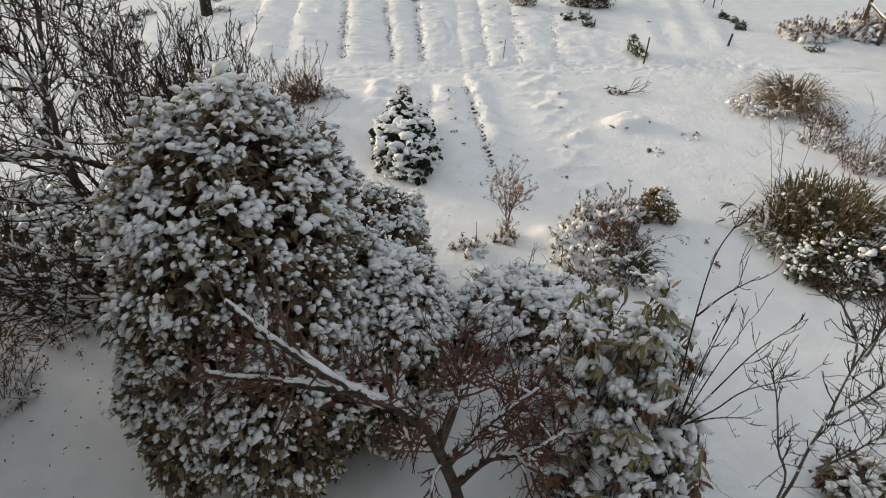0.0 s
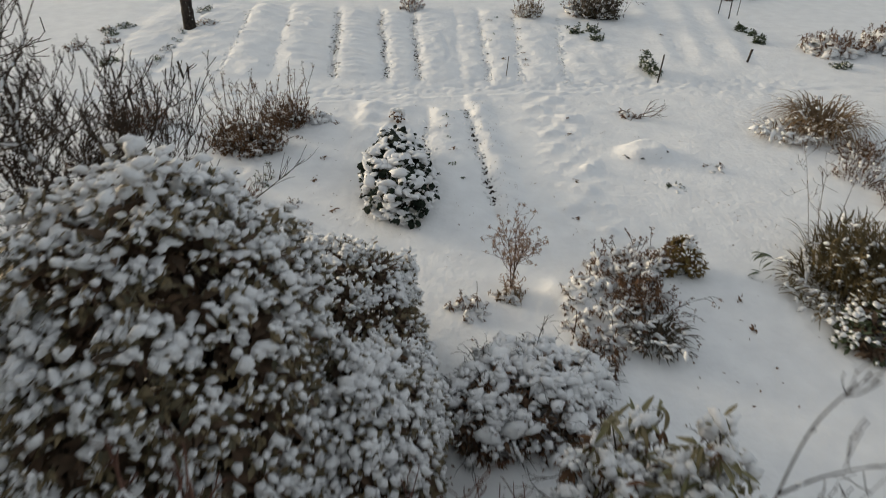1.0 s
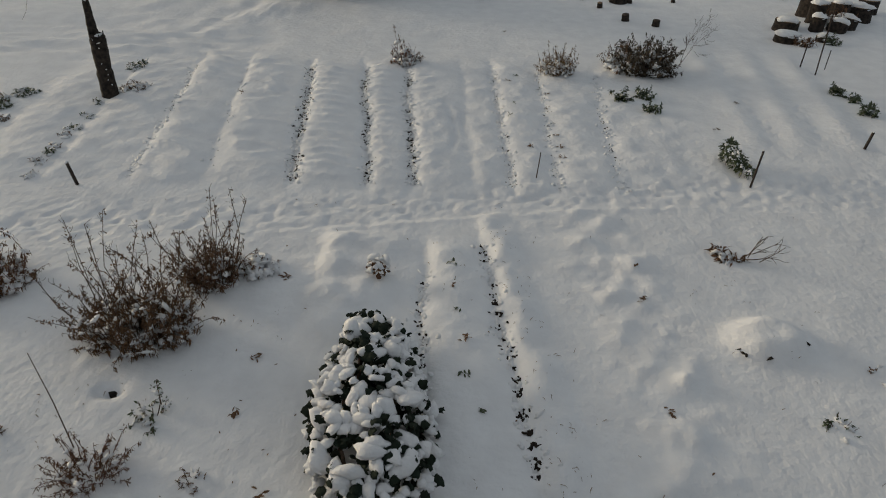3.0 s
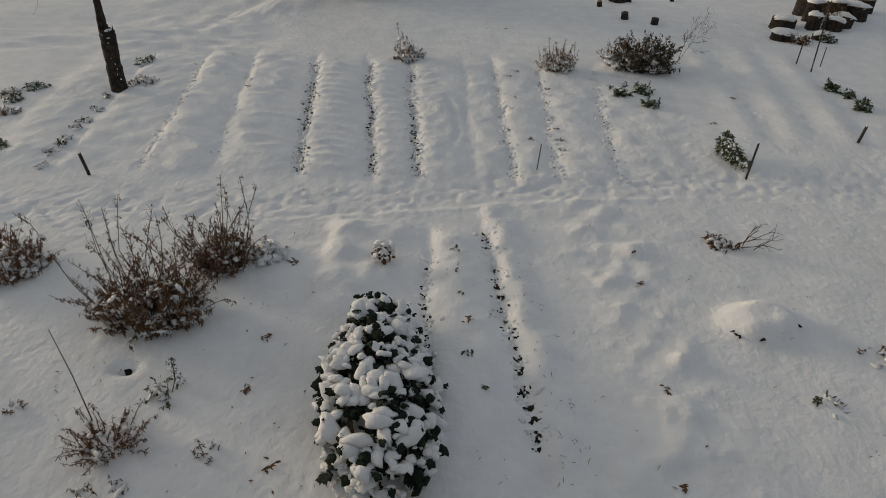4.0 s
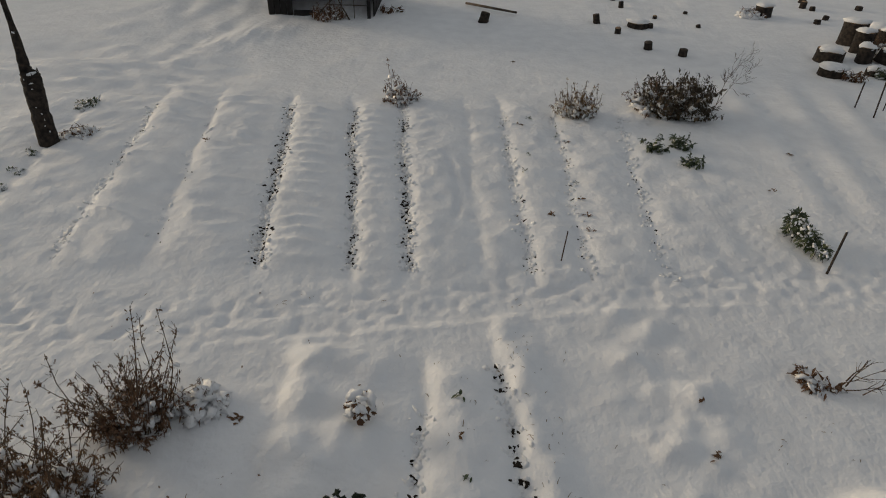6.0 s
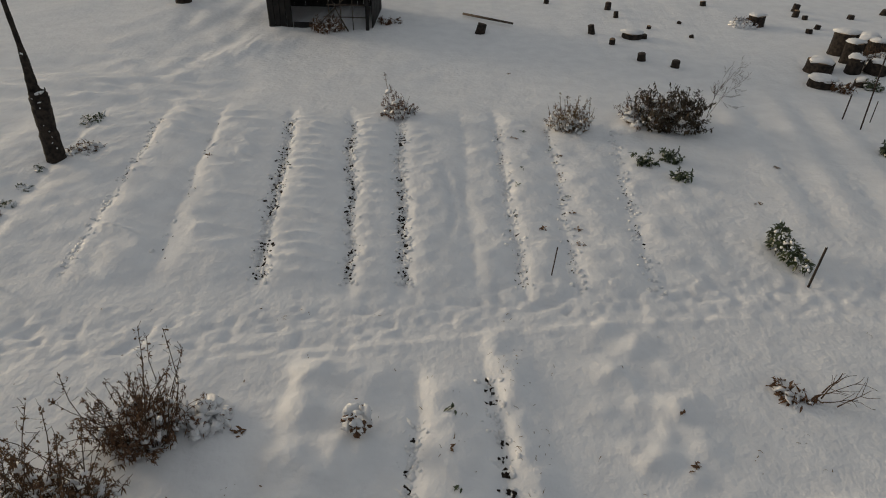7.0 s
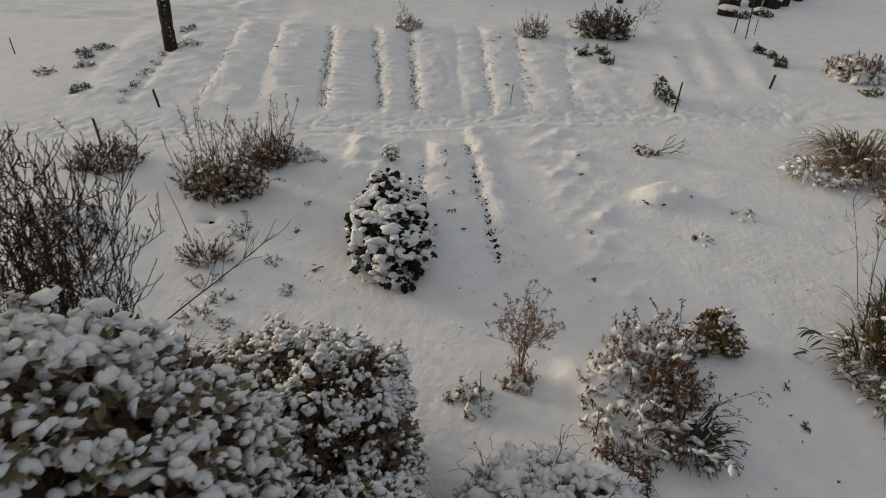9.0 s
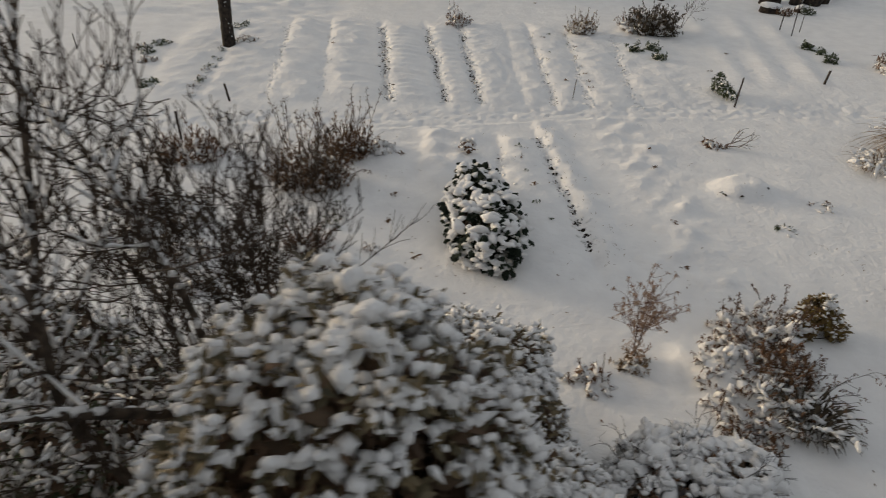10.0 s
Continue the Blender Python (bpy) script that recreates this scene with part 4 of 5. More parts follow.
def kale_row(name, centre, radii, label, category, size, leaves, lumps, mat=None):
    """Kale plants standing so close that they form one clump; every leaf is a piece of its own."""
    x, y, z = centre
    g = gz(x, y)
    ob = thing(name, (x, y, g), label, category)
    at = Vector((x, y, g))
    white = Heap()
    shapes = []
    for k in range(6):
        h = Heap()
        h.put(*kale_leaf_form())
        shapes.append(h.mesh("kale_leaf", mat or KALE))
    rad = np.array(radii)
    big = leaves > 100

    def skin(count, low, high, up):
        """Places on the clump, which narrows towards its far end."""
        d = unit(rng.normal(size=(count, 3)) + (0, 0, up))
        r = rng.uniform(low, high, (count, 1))
        p = d * rad * r * (1 + 0.10 * wave(d[:, 0] * 2 + 7, d[:, 1] * 3 + d[:, 2] * 2, 0.5))[:, None]
        if big:
            p[:, 0] *= 1.04 - 0.30 * d[:, 1]
            p[:, 0] -= 0.10 * d[:, 1]
        return d, p + (x, y, g + z)

    for k in range(max(1, leaves // 26)):
        d = rng.uniform(-0.6, 0.6, 2) * rad[:2]
        stalk = Heap()
        stalk.tube(wander((x + d[0], y + d[1], gz(x + d[0], y + d[1]) - 0.03), (0, 0, 1), (z + radii[2]) * 0.7, 4, 0.2), np.linspace(0.022, 0.016, 5), 6)
        part("stalk", stalk, TWIG, ob)
    ds, ps = skin(leaves, 0.90, 1.10, 0.12)
    for k in range(leaves):
        d, p = ds[k], ps[k]
        if p[2] < g + 0.04:
            p[2] = g + rng.uniform(0.04, 0.16)
        out = Vector(unit(d * (1, 1, 0.6) + rng.normal(size=3) * 0.5 + (0, 0, 0.1)))
        ln = size * rng.uniform(0.6, 1.05)
        yv = Vector((0, 0, 1)).cross(out).normalized()
        zv = out.cross(yv)
        m = Matrix(((out.x, yv.x, zv.x, p[0]), (out.y, yv.y, zv.y, p[1]), (out.z, yv.z, zv.z, p[2]), (0, 0, 0, 1))) @ Matrix.Rotation(rng.normal() * 0.5, 4, "X") @ Matrix.Diagonal((ln, ln, ln, 1)) @ Matrix.Translation((-0.35, 0, 0))
        leaf = new("kale_leaf", shapes[k % 6])
        leaf.parent = ob
        leaf.matrix_basis = Matrix.Translation(-at) @ m
    # snow: broad soft cushions spaced over the clump, smaller ones squeezed in between
    ds, ps = skin(lumps * 8, 0.93, 1.0, 0.15)
    taken = []
    for d, p in zip(ds, ps):
        if p[2] < g + 0.05 or len(taken) >= lumps:
            continue
        if big and wave(p[0] + 0.5 * p[2], p[1] + 0.7 * p[2], 0.085, 50) < -0.06:
            continue
        r = size * rng.choice((0.36, 0.52, 0.8)) * rng.uniform(0.85, 1.2) * (1.15 if d[2] > 0.5 else 0.8)
        if all(np.sum((p - c) ** 2) > (0.52 * (r + e)) ** 2 for c, e in taken):
            taken.append((p, r))
    pos, rs = np.array([c for c, e in taken]), np.array([e for c, e in taken])
    pads(white, pos, rs, PADS_FINE if big else PADS_FLAT, 0.28, 0.5)
    if big:
        ds, q = skin(420, 0.55, 1.0, 0.2)
        q[:, 2] = np.maximum(q[:, 2], g + 0.05)
        m = frames(q, unit(ds + rng.normal(size=ds.shape) * 0.6), unit(rng.normal(size=ds.shape) * 0.4 + (0, 0, 1)), size * rng.uniform(0.6, 1.2, 420))
        rest = Heap()
        for k in range(6):
            rest.stamp(kale_leaf_form(), m[k::6])
        part("foliage", rest, mat or KALE, ob, "smaller curled inner leaves")
    part("snow", white, SNOW_PAD, ob, "thick snow pads on the leaves")
    return ob


kale_row("kale_plant", (-0.62, 10.12, 0.22), (0.49, 1.18, 0.45), "dark green kale plants weighed down by thick snow", "kale", 0.10, 298, 520)
kale_row("young_kale_plant", (-0.80, 12.24, 0.10), (0.12, 0.12, 0.14), "small brownish kale plant holding lumps of snow", "kale", 0.062, 44, 24, LEAF_DRY)

# ---------------------------------------------------------------- dry perennials and grasses
dry_clump("dry_perennial", -3.15, 11.15, 0.8, 0.72, 260, "dense clump of dry brown perennial stalks with snow inside", "dry perennial", mat=LEAF_TAN, tall=26, leafy=1.9, snow=0.8, ry=0.55, pad=0.03, lean=0.36, leaf=0.045)
dry_clump("dry_perennial", -2.72, 12.1, 0.45, 0.66, 160, "reddish-brown dry perennial clump with tall bare stalks", "dry perennial", mat=LEAF_DRY, tall=12, leafy=1.8, ry=0.4, lean=0.36, leaf=0.042, snow=0.6, pad=0.028)
dry_clump("low_dry_plant", -2.25, 12.3, 0.3, 0.22, 30, "low snow-covered dry plant beside the perennial clump", "dry plant", leafy=0.8, snow=1.4, pad=0.06)
dry_clump("dry_perennial", -5.25, 11.9, 0.75, 0.5, 150, "reddish dry perennial clump flattened by snow", "dry perennial", tall=4, leafy=1.6, ry=0.5, pad=0.04, snow=0.6, lean=0.7, stalk=TWIG_RED)
dry_clump("small_red_shrub", -2.88, 9.5, 0.32, 0.42, 60, "small red-brown shrub with feathery snowy sprays", "small shrub", mat=LEAF_DRY, stalk=TWIG_RED, lean=0.8, leafy=2.0, snow=0.45, pad=0.024, leaf=0.03)
dry_clump("small_herb", -2.62, 10.1, 0.25, 0.2, 16, "small green and brown herb in the snow", "herb", mat=GREEN, lean=0.9, leafy=0.5, snow=0.6, leaf=0.04, tall=2)
for x, y, r, h, m in ((-4.95, 10.35, 0.34, 0.22, LEAF_DARK), (-4.55, 9.85, 0.34, 0.22, LEAF_DARK), (-5.15, 9.75, 0.36, 0.24, LEAF_DARK), (-4.3, 9.2, 0.3, 0.24, LEAF_DRY), (-4.75, 9.2, 0.34, 0.24, LEAF_DARK), (-5.5, 10.4, 0.34, 0.24, LEAF_DRY), (-4.05, 8.6, 0.3, 0.26, LEAF_DRY)):
    dry_clump("snowed_plant", x, y, r, h, 34, "low dark-leaved plant pressed down by snow", "low plant", mat=m, stalk=TWIG_DARK, leafy=1.0, snow=1.25, lean=1.1, leaf=0.065, pad=0.05, group="snowed-in plants by the perennials")
for x, y, r, h in ((-2.78, 9.02, 0.26, 0.16), (-2.45, 8.7, 0.22, 0.12), (-2.3, 8.25, 0.2, 0.10), (-2.62, 8.35, 0.22, 0.2), (-2.05, 9.45, 0.14, 0.12), (-1.75, 8.9, 0.14, 0.08)):
    dry_clump("dry_weeds", x, y, r, h, 16, "sparse dry brown weeds poking through the snow", "weeds", leafy=0.7, snow=0.5, lean=1.0, leaf=0.035, pad=0.03, group="dry weeds by the small shrub")
dry_clump("dry_shrub", -1.04, 19.6, 0.38, 0.42, 60, "small reddish-brown shrub at the end of a bed", "small shrub", leafy=1.3, stalk=TWIG_RED, lean=0.7, tall=3, pad=0.045)
dry_clump("dry_shrub", 2.1, 19.15, 0.50, 0.62, 90, "tan snow-flecked conical shrub", "small shrub", mat=STRAW, leafy=1.3, lean=0.35, pad=0.045, snow=0.8)
dry_clump("dense_shrub", 3.92, 19.45, 0.58, 0.85, 210, "dark twiggy evergreen shrub with snow between its shoots", "shrub", mat=LEAF_DARK, stalk=TWIG_DARK, leafy=1.9, lean=0.75, leaf=0.07, tall=0, pad=0.045, snow=0.7, heads=0)
dry_clump("dense_shrub", 3.5, 19.5, 0.42, 0.62, 90, "brown twiggy shrub with snow lying on its shoots", "shrub", mat=LEAF_DRY, stalk=TWIG_DARK, leafy=1.3, lean=0.9, leaf=0.05, pad=0.06, snow=1.2)
dry_clump("hydrangea", 2.0, 7.2, 0.85, 0.30, 120, "dry hydrangea with shrivelled brown leaves and snow", "hydrangea", leafy=1.2, snow=1.3, leaf=0.045, pad=0.045, heads=0.5, lean=0.8, ry=1.0, tall=4)
dry_clump("hydrangea", 2.35, 7.98, 0.68, 0.30, 130, "dry flower heads of a hydrangea dusted with snow", "hydrangea", leafy=0.7, snow=1.8, leaf=0.045, pad=0.045, heads=0.8, lean=0.6, ry=0.5, tall=22)
dry_clump("hydrangea", 2.42, 7.38, 0.36, 0.40, 130, "dense brown withered hydrangea with little snow", "hydrangea", leafy=1.5, snow=0.9, leaf=0.06, pad=0.035, heads=0.3, lean=0.5)
arcs, heads, lp = Heap(), Heap(), []
for dx, dy, up in ((0.58, 0.2, 0.42), (0.42, 0.02, 0.30), (0.46, -0.2, 0.16), (0.3, 0.12, 0.36), (0.36, -0.38, 0.1), (0.24, -0.1, 0.3)):
    line = through_points([(2.45, 6.93, 0.0), (2.45 + dx * 0.35, 6.93 + dy * 0.35, up * 0.85), (2.45 + dx, 6.93 + dy, up)], 5)
    arcs.tube(line, np.linspace(0.006, 0.0022, len(line)), 4)
    for k in range(5):
        twig = branch(arcs, None, line[rng.integers(5, 11)], (dx + rng.normal() * 0.3, dy + rng.normal() * 0.3, 0.05), 0.13, 0.0022, 0, 0.4, -0.4)
        lp += [twig[-1] + rng.normal(size=3) * 0.012 for q in range(3)]
rosettes(heads, np.array(lp), rng.normal(size=(len(lp), 3)), np.full(len(lp), 0.026), 2, SMALL_LEAVES, 0.8, 0.6)
ob = thing("seed_head_plant", (2.45, 6.93, gz(2.45, 6.93)), "arching dry seed-head stalks over the snow", "dry plant")
part("stalk_mass", arcs, TWIG_DARK, ob, "long thin arching stalks")
part("foliage", heads, LEAF_DRY, ob, "withered seed heads")
dry_clump("small_dry_plant", 0.42, 7.25, 0.28, 0.22, 26, "small dry plant with snow on its leaves", "dry plant", leafy=1.0, snow=1.0, lean=0.8)
dry_clump("twig_heap", 3.42, 12.85, 0.22, 0.18, 16, "crumpled dark brown leaves capped with snow", "leaf heap", leafy=1.2, snow=0.5, lean=1.2, pad=0.04, ry=0.15, leaf=0.10)
cut = Heap()
for p, d, ln in (((3.62, 12.72, 0.06), (1, 0.05, 0.12), 0.5), ((3.70, 12.85, 0.05), (0.8, 0.3, 0.5), 0.36), ((3.66, 12.78, 0.05), (0.3, 0.2, 1.0), 0.40), ((3.75, 12.66, 0.07), (1, -0.2, 0.05), 0.42), ((3.6, 12.8, 0.06), (0.8, 0.1, 0.3), 0.55)):
    branch(cut, None, p, d, ln * 0.8, 0.008, 1, 0.3, 0.0, 4, 0.7)
single("cut_branch", cut, TWIG, (3.65, 12.75, 0.05), "forked brown cut branch lying on the snow", "branch")
dry_clump("small_weeds", 3.58, 10.2, 0.18, 0.14, 14, "sparse green weeds poking through the snow", "weeds", mat=GREEN, leafy=0.7, snow=0.3, lean=1.0, leaf=0.04, group="weeds in the snow")
dry_clump("small_weeds", 4.38, 10.88, 0.22, 0.12, 12, "sparse brown weeds poking through the snow", "weeds", leafy=0.8, snow=0.5, lean=1.1, leaf=0.045, group="weeds in the snow")
dry_clump("small_weeds", -3.91, 9.85, 0.12, 0.12, 8, "small brown weed in the snow", "weeds", leafy=0.7, snow=0.2, lean=0.9, leaf=0.04, group="weeds in the snow")
leafy_bush("golden_shrub", [(3.05, 8.2, 0.22, 0.20, 0.17, 0.15), (2.84, 8.1, 0.14, 0.15, 0.16, 0.11), (3.2, 8.05, 0.16, 0.11, 0.12, 0.10), (3.0, 8.22, 0.36, 0.07, 0.07, 0.10), (3.12, 8.25, 0.32, 0.07, 0.08, 0.09)], "small shrub with olive-gold crinkled leaves", "shrub", per_area=360, leaf=0.045, pad=0.024, snow=0.55, mat=LEAF_GOLD, inner=LEAF_GOLD, stems=3)
blade_clump("strap_leaved_plant", 2.4, 6.78, 0.22, 190, 0.40, "dark green strap-leaved plant dusted with snow", "strap-leaved plant", mat=LEAF_DARK, width=0.009, snow=0.3, pad=0.03)
dry_clump("withered_perennial", 1.78, 6.5, 0.34, 0.26, 60, "dark withered leaves hanging over the snow", "dry plant", mat=LEAF_DRY, stalk=TWIG_DARK, leafy=1.5, snow=0.5, leaf=0.05, lean=0.9, pad=0.035)
blade_clump("reed_clump", 6.72, 12.5, 0.38, 430, 0.9, "tall clump of drooping tan reed blades", "reeds", mat=STRAW, width=0.0075, up=1.2, arch=1.32, snow=0.16, ry=0.45, pad=0.03)
blade_clump("reed_clump", 6.1, 12.2, 0.5, 150, 0.5, "drooping tan blades half buried in snow", "reeds", mat=STRAW, width=0.007, arch=1.3, snow=0.9, ry=0.4, pad=0.045)
dry_clump("bramble", 6.55, 10.7, 0.5, 0.55, 80, "brown tangled stems with patches of snow", "bramble", leafy=0.8, snow=0.4, ry=0.6, pad=0.03, leaf=0.035, group="brambles")
dry_clump("bramble", 6.9, 9.9, 0.7, 0.7, 110, "brown tangled stems with patches of snow", "bramble", leafy=0.9, snow=0.35, ry=0.6, pad=0.03, leaf=0.04, group="brambles")
leafy_bush("small_evergreen", [(3.72, 3.8, 0.14, 0.28, 0.28, 0.24)], "small snow-flecked evergreen shrub near the house", "evergreen shrub", per_area=200, leaf=0.06, pad=0.03, mat=LEAF_RHODO)
dry_clump("bramble", 6.95, 11.5, 0.5, 0.4, 90, "tangle of brown stems and leaves with snow", "bramble", mat=LEAF_TAN, leafy=1.2, snow=0.8, ry=0.55, pad=0.035, leaf=0.045)
blade_clump("bamboo_grass", 5.4, 7.95, 0.75, 950, 0.72, "dense olive-brown dwarf bamboo with snow at its foot", "dwarf bamboo", mat=BAMBOO, width=0.008, arch=0.75, up=1.15, snow=0.22, ry=0.85, pad=0.03)
dry_clump("bamboo_canes", 5.3, 8.0, 0.85, 0.85, 150, "upright thin bamboo canes with narrow leaves", "dwarf bamboo", mat=BAMBOO, stalk=BAMBOO, leafy=1.2, leaf=0.085, lean=0.3, snow=0.3, ry=0.9)
blade_clump("bamboo_grass", 4.8, 7.72, 0.5, 360, 0.42, "snowy fringe of dwarf bamboo leaves", "dwarf bamboo", mat=BAMBOO, width=0.010, arch=1.2, snow=0.6, ry=0.6, pad=0.032)
leafy_bush("ground_cover", [(5.2, 6.95, 0.05, 0.75, 0.5, 0.28), (6.1, 6.8, 0.05, 0.8, 0.6, 0.3)], "low dark ground-cover leaves under patchy snow", "ground cover", per_area=130, leaf=0.08, pad=0.03, snow=0.62, mat=GREEN, stems=4)
spray, tips = Heap(), Heap()
spray.tube([(4.55, 7.95, 0.03), (4.3, 8.05, 0.22), (3.98, 8.14, 0.30)], [0.004, 0.003, 0.002], 4)
at = np.array([(3.98, 8.14, 0.30), (4.05, 8.12, 0.29), (4.0, 8.0, 0.12), (4.12, 8.1, 0.28)])
rosettes(tips, at, np.tile((-0.8, 0.2, 0.0), (4, 1)), np.full(4, 0.15), 3, LONG_LEAVES, 0.6, 0.3)
ob = thing("bamboo_shoot", (4.55, 7.95, 0.0), "leafy bamboo shoot leaning out over the snow", "dwarf bamboo")
part("stalk_mass", spray, TWIG_DARK, ob)
part("foliage", tips, GREEN, ob)
bare_tree("bare_bush", [[(5.1, 8.9, 0), (4.95, 8.9, 0.6), (4.8, 8.8, 1.1)], [(5.3, 8.9, 0), (5.4, 9.1, 0.7), (5.5, 9.2, 1.2)], [(5.7, 9.0, 0), (5.9, 9.0, 0.7), (6.1, 9.0, 1.3)], [(5.0, 8.9, 0), (5.0, 9.4, 0.6), (4.95, 9.7, 1.0)]],
          "thin leafless bush with fine brown twigs", "bare bush", radius=0.008, reach=0.4, along=7, kids=3, depth=1, cover=0.05, lift=0.7, mat=TWIG, spread=0.7)
dry_clump("snowy_bush", 9.0, 16.9, 0.95, 0.55, 190, "broad brown bush weighed down by snow", "bush", leafy=1.4, snow=1.4, ry=0.7, leaf=0.08, pad=0.08, lean=0.6)
dry_clump("snowy_bush", 10.6, 17.2, 1.0, 0.7, 150, "dense snowy brown bush by the fence", "bush", leafy=1.4, snow=1.2, ry=1.0, leaf=0.09, pad=0.09, lean=0.6)
dry_clump("small_weeds", 8.75, 15.9, 0.25, 0.25, 16, "small green weeds beside a snowy bush", "weeds", mat=GREEN, leafy=0.9, snow=0.6, lean=0.6, leaf=0.07, group="weeds in the snow")

# thin ornamental tree with dry seed pods


def feathery_shrub(name, x, y, height, label, category):
    """A thin stem with a crown of fine upright twigs that end in dry tufts."""
    g = gz(x, y)
    ob = thing(name, (x, y, g), label, category)
    wood, thin, tuft, ends = Heap(), Heap(), Heap(), []
    for k in range(3):
        line = through_points([(x, y, g - 0.03), (x + rng.normal() * 0.03, y + rng.normal() * 0.03, g + height * 0.35), (x + rng.normal() * 0.08, y + rng.normal() * 0.06, g + height * 0.72)], 4)
        limb(wood, None, line, 0.009, 0.004)
        for m in range(9):
            branch(thin, None, line[rng.integers(3, 9)], (rng.normal() * 0.8, rng.normal() * 0.7, 0.75), height * rng.uniform(0.18, 0.34), 0.0035, 1, 0.3, 0.4, 5, 0.75, 0, 0.002, ends)
    e = np.array(ends)
    rosettes(tuft, e, np.tile((0, 0, 0.6), (len(e), 1)) + rng.normal(size=(len(e), 3)) * 0.6, np.full(len(e), 0.036), 10, DRY_LEAVES, 0.9, 0.0)
    low = np.stack([x + rng.normal(size=60) * 0.07, y + rng.normal(size=60) * 0.07, g + rng.uniform(0.02, 0.3, 60)], -1)
    rosettes(tuft, low, np.tile((0, 0, 0.7), (60, 1)) + rng.normal(size=(60, 3)) * 0.5, np.full(60, 0.05), 2, LONG_LEAVES, 0.8, 0.1)
    part("stem", wood, TWIG, ob)
    part("twig_crown", thin, TWIG_RED, ob)
    part("foliage", tuft, TUFT, ob, "dry tan seed tufts")
    return ob


feathery_shrub("thin_shrub", 0.93, 7.58, 1.08, "thin tan shrub with feathery dry tips", "thin shrub")
dry_clump("dry_tuft", 0.9, 7.5, 0.18, 0.2, 34, "dry tan tuft at the foot of the thin shrub", "dry tuft", mat=STRAW, stalk=STRAW, leafy=0.8, snow=0.3, lean=0.7)


def stick(name, pts, r, label, category, mat=TWIG, group=""):
    h = Heap()
    h.tube(pts, np.linspace(r, r * 0.6, len(pts)), 5)
    return single(name, h, mat, tuple(pts[0]), label, category, group)


stick("withered_flower", wander((0.55, 7.2, gz(0.55, 7.2) - 0.02), (-0.05, 0, 1), 0.48, 5, 0.1), 0.006, "single withered flower stalk standing in the snow", "withered flower")
stick("withered_flower", wander((1.56, 6.8, 0.0), (0.0, 0, 1), 0.42, 4, 0.1), 0.008, "dark withered flower stalk beside the hydrangea", "withered flower")
stick("thin_cane", [(-3.15, 9.75, gz(-3.15, 9.75)), (-3.32, 9.95, 0.35), (-3.52, 10.15, 0.70)], 0.006, "thin leaning cane above a small shrub", "cane", TWIG)

# ---------------------------------------------------------------- stakes and poles
STAKES = [(-5.32, 14.17, 0.36, 0.024, (-0.12, 0, 1), "short dark wooden stake leaning in the snow"), (4.40, 14.69, 0.60, 0.016, (0.03, 0, 1), "thin dark stake beside a small shrub"),
          (6.72, 16.02, 0.30, 0.026, (0.10, 0, 1), "short dark wooden stake leaning in the snow"), (1.25, 14.71, 0.42, 0.008, (0.06, 0, 1), "thin metal rod at the end of a bed"),
          (7.32, 19.91, 0.50, 0.014, (0.0, 0, 1), "thin dark stake near the log pile"), (7.49, 19.54, 1.45, 0.014, (-0.06, 0, 1), "tall thin dark stake near the log pile"), (7.81, 19.84, 0.42, 0.010, (-0.02, 0, 1), "thin short rod near the log pile"),
          (-5.63, 12.5, 0.50, 0.02, (0, 0, 1), "dark wooden stake among dry plants"), (-9.63, 16.89, 0.35, 0.012, (0.0, 0, 1), "thin dark stake in the snow")]
for x, y, h, r, d, label in STAKES:
    d = unit(d)
    b = np.array((x, y, gz(x, y) - 0.05))
    post, cap = Heap(), Heap()
    post.tube([b, b + d * h * 0.5, b + d * (h + 0.04), b + d * (h + 0.05)], [r, r * 0.98, r * 0.94, r * 0.7], 6)
    ob = thing("garden_stake", tuple(b), label, "stake", "stakes in the garden")
    part("post", post, STAKE if r > 0.009 else STEEL, ob, smooth=False)
    if r > 0.012:
        pads(cap, [b + d * (h + 0.05)], np.array([r * 1.0]), PADS_SMALL, 0.1)
        part("snow", cap, SNOW_PAD, ob, "small cap of snow")

# dead tree: thick broken stump carrying a long leaning stem
dead = thing("dead_tree", (-6.34, 17.42, gz(-6.34, 17.42)), "dark dead tree stump with a long thin leaning stem", "dead tree")
h = Heap()
line = through_points([(-6.33, 17.42, -0.1), (-6.31, 17.43, 0.5), (-6.28, 17.45, 1.02), (-6.27, 17.45, 1.10)], 7)
h.tube(line, np.interp(np.linspace(0, 1, len(line)), (0, 0.15, 0.5, 0.93, 1), (0.165, 0.145, 0.135, 0.13, 0.08)) * (1 + 0.04 * rng.normal(size=len(line))), 11)
for a in range(7):
    c, q = math.cos(a * 0.9), math.sin(a * 0.9)
    h.tube([(-6.28 + 0.10 * c, 17.45 + 0.10 * q, 0.9), (-6.27 + 0.11 * c, 17.45 + 0.11 * q, 1.1 + 0.09 * rng.uniform())], [0.035, 0.006], 5)
part("stump", h, BARK, dead)
h, s = Heap(), Heap()
line = through_points([(-6.38, 17.5, 0.5), (-6.37, 17.52, 1.1), (-6.36, 17.55, 1.66), (-6.40, 17.6, 2.5), (-6.45, 17.7, 3.9), (-6.5, 17.8, 5.0)], 6)
h.tube(line, np.interp(np.linspace(0, 1, len(line)), (0, 0.36, 0.42, 1), (0.085, 0.07, 0.04, 0.026)) * (1 + 0.08 * rng.normal(size=len(line))), 8)
part("stem", h, BARK, dead, "thin tall stem")
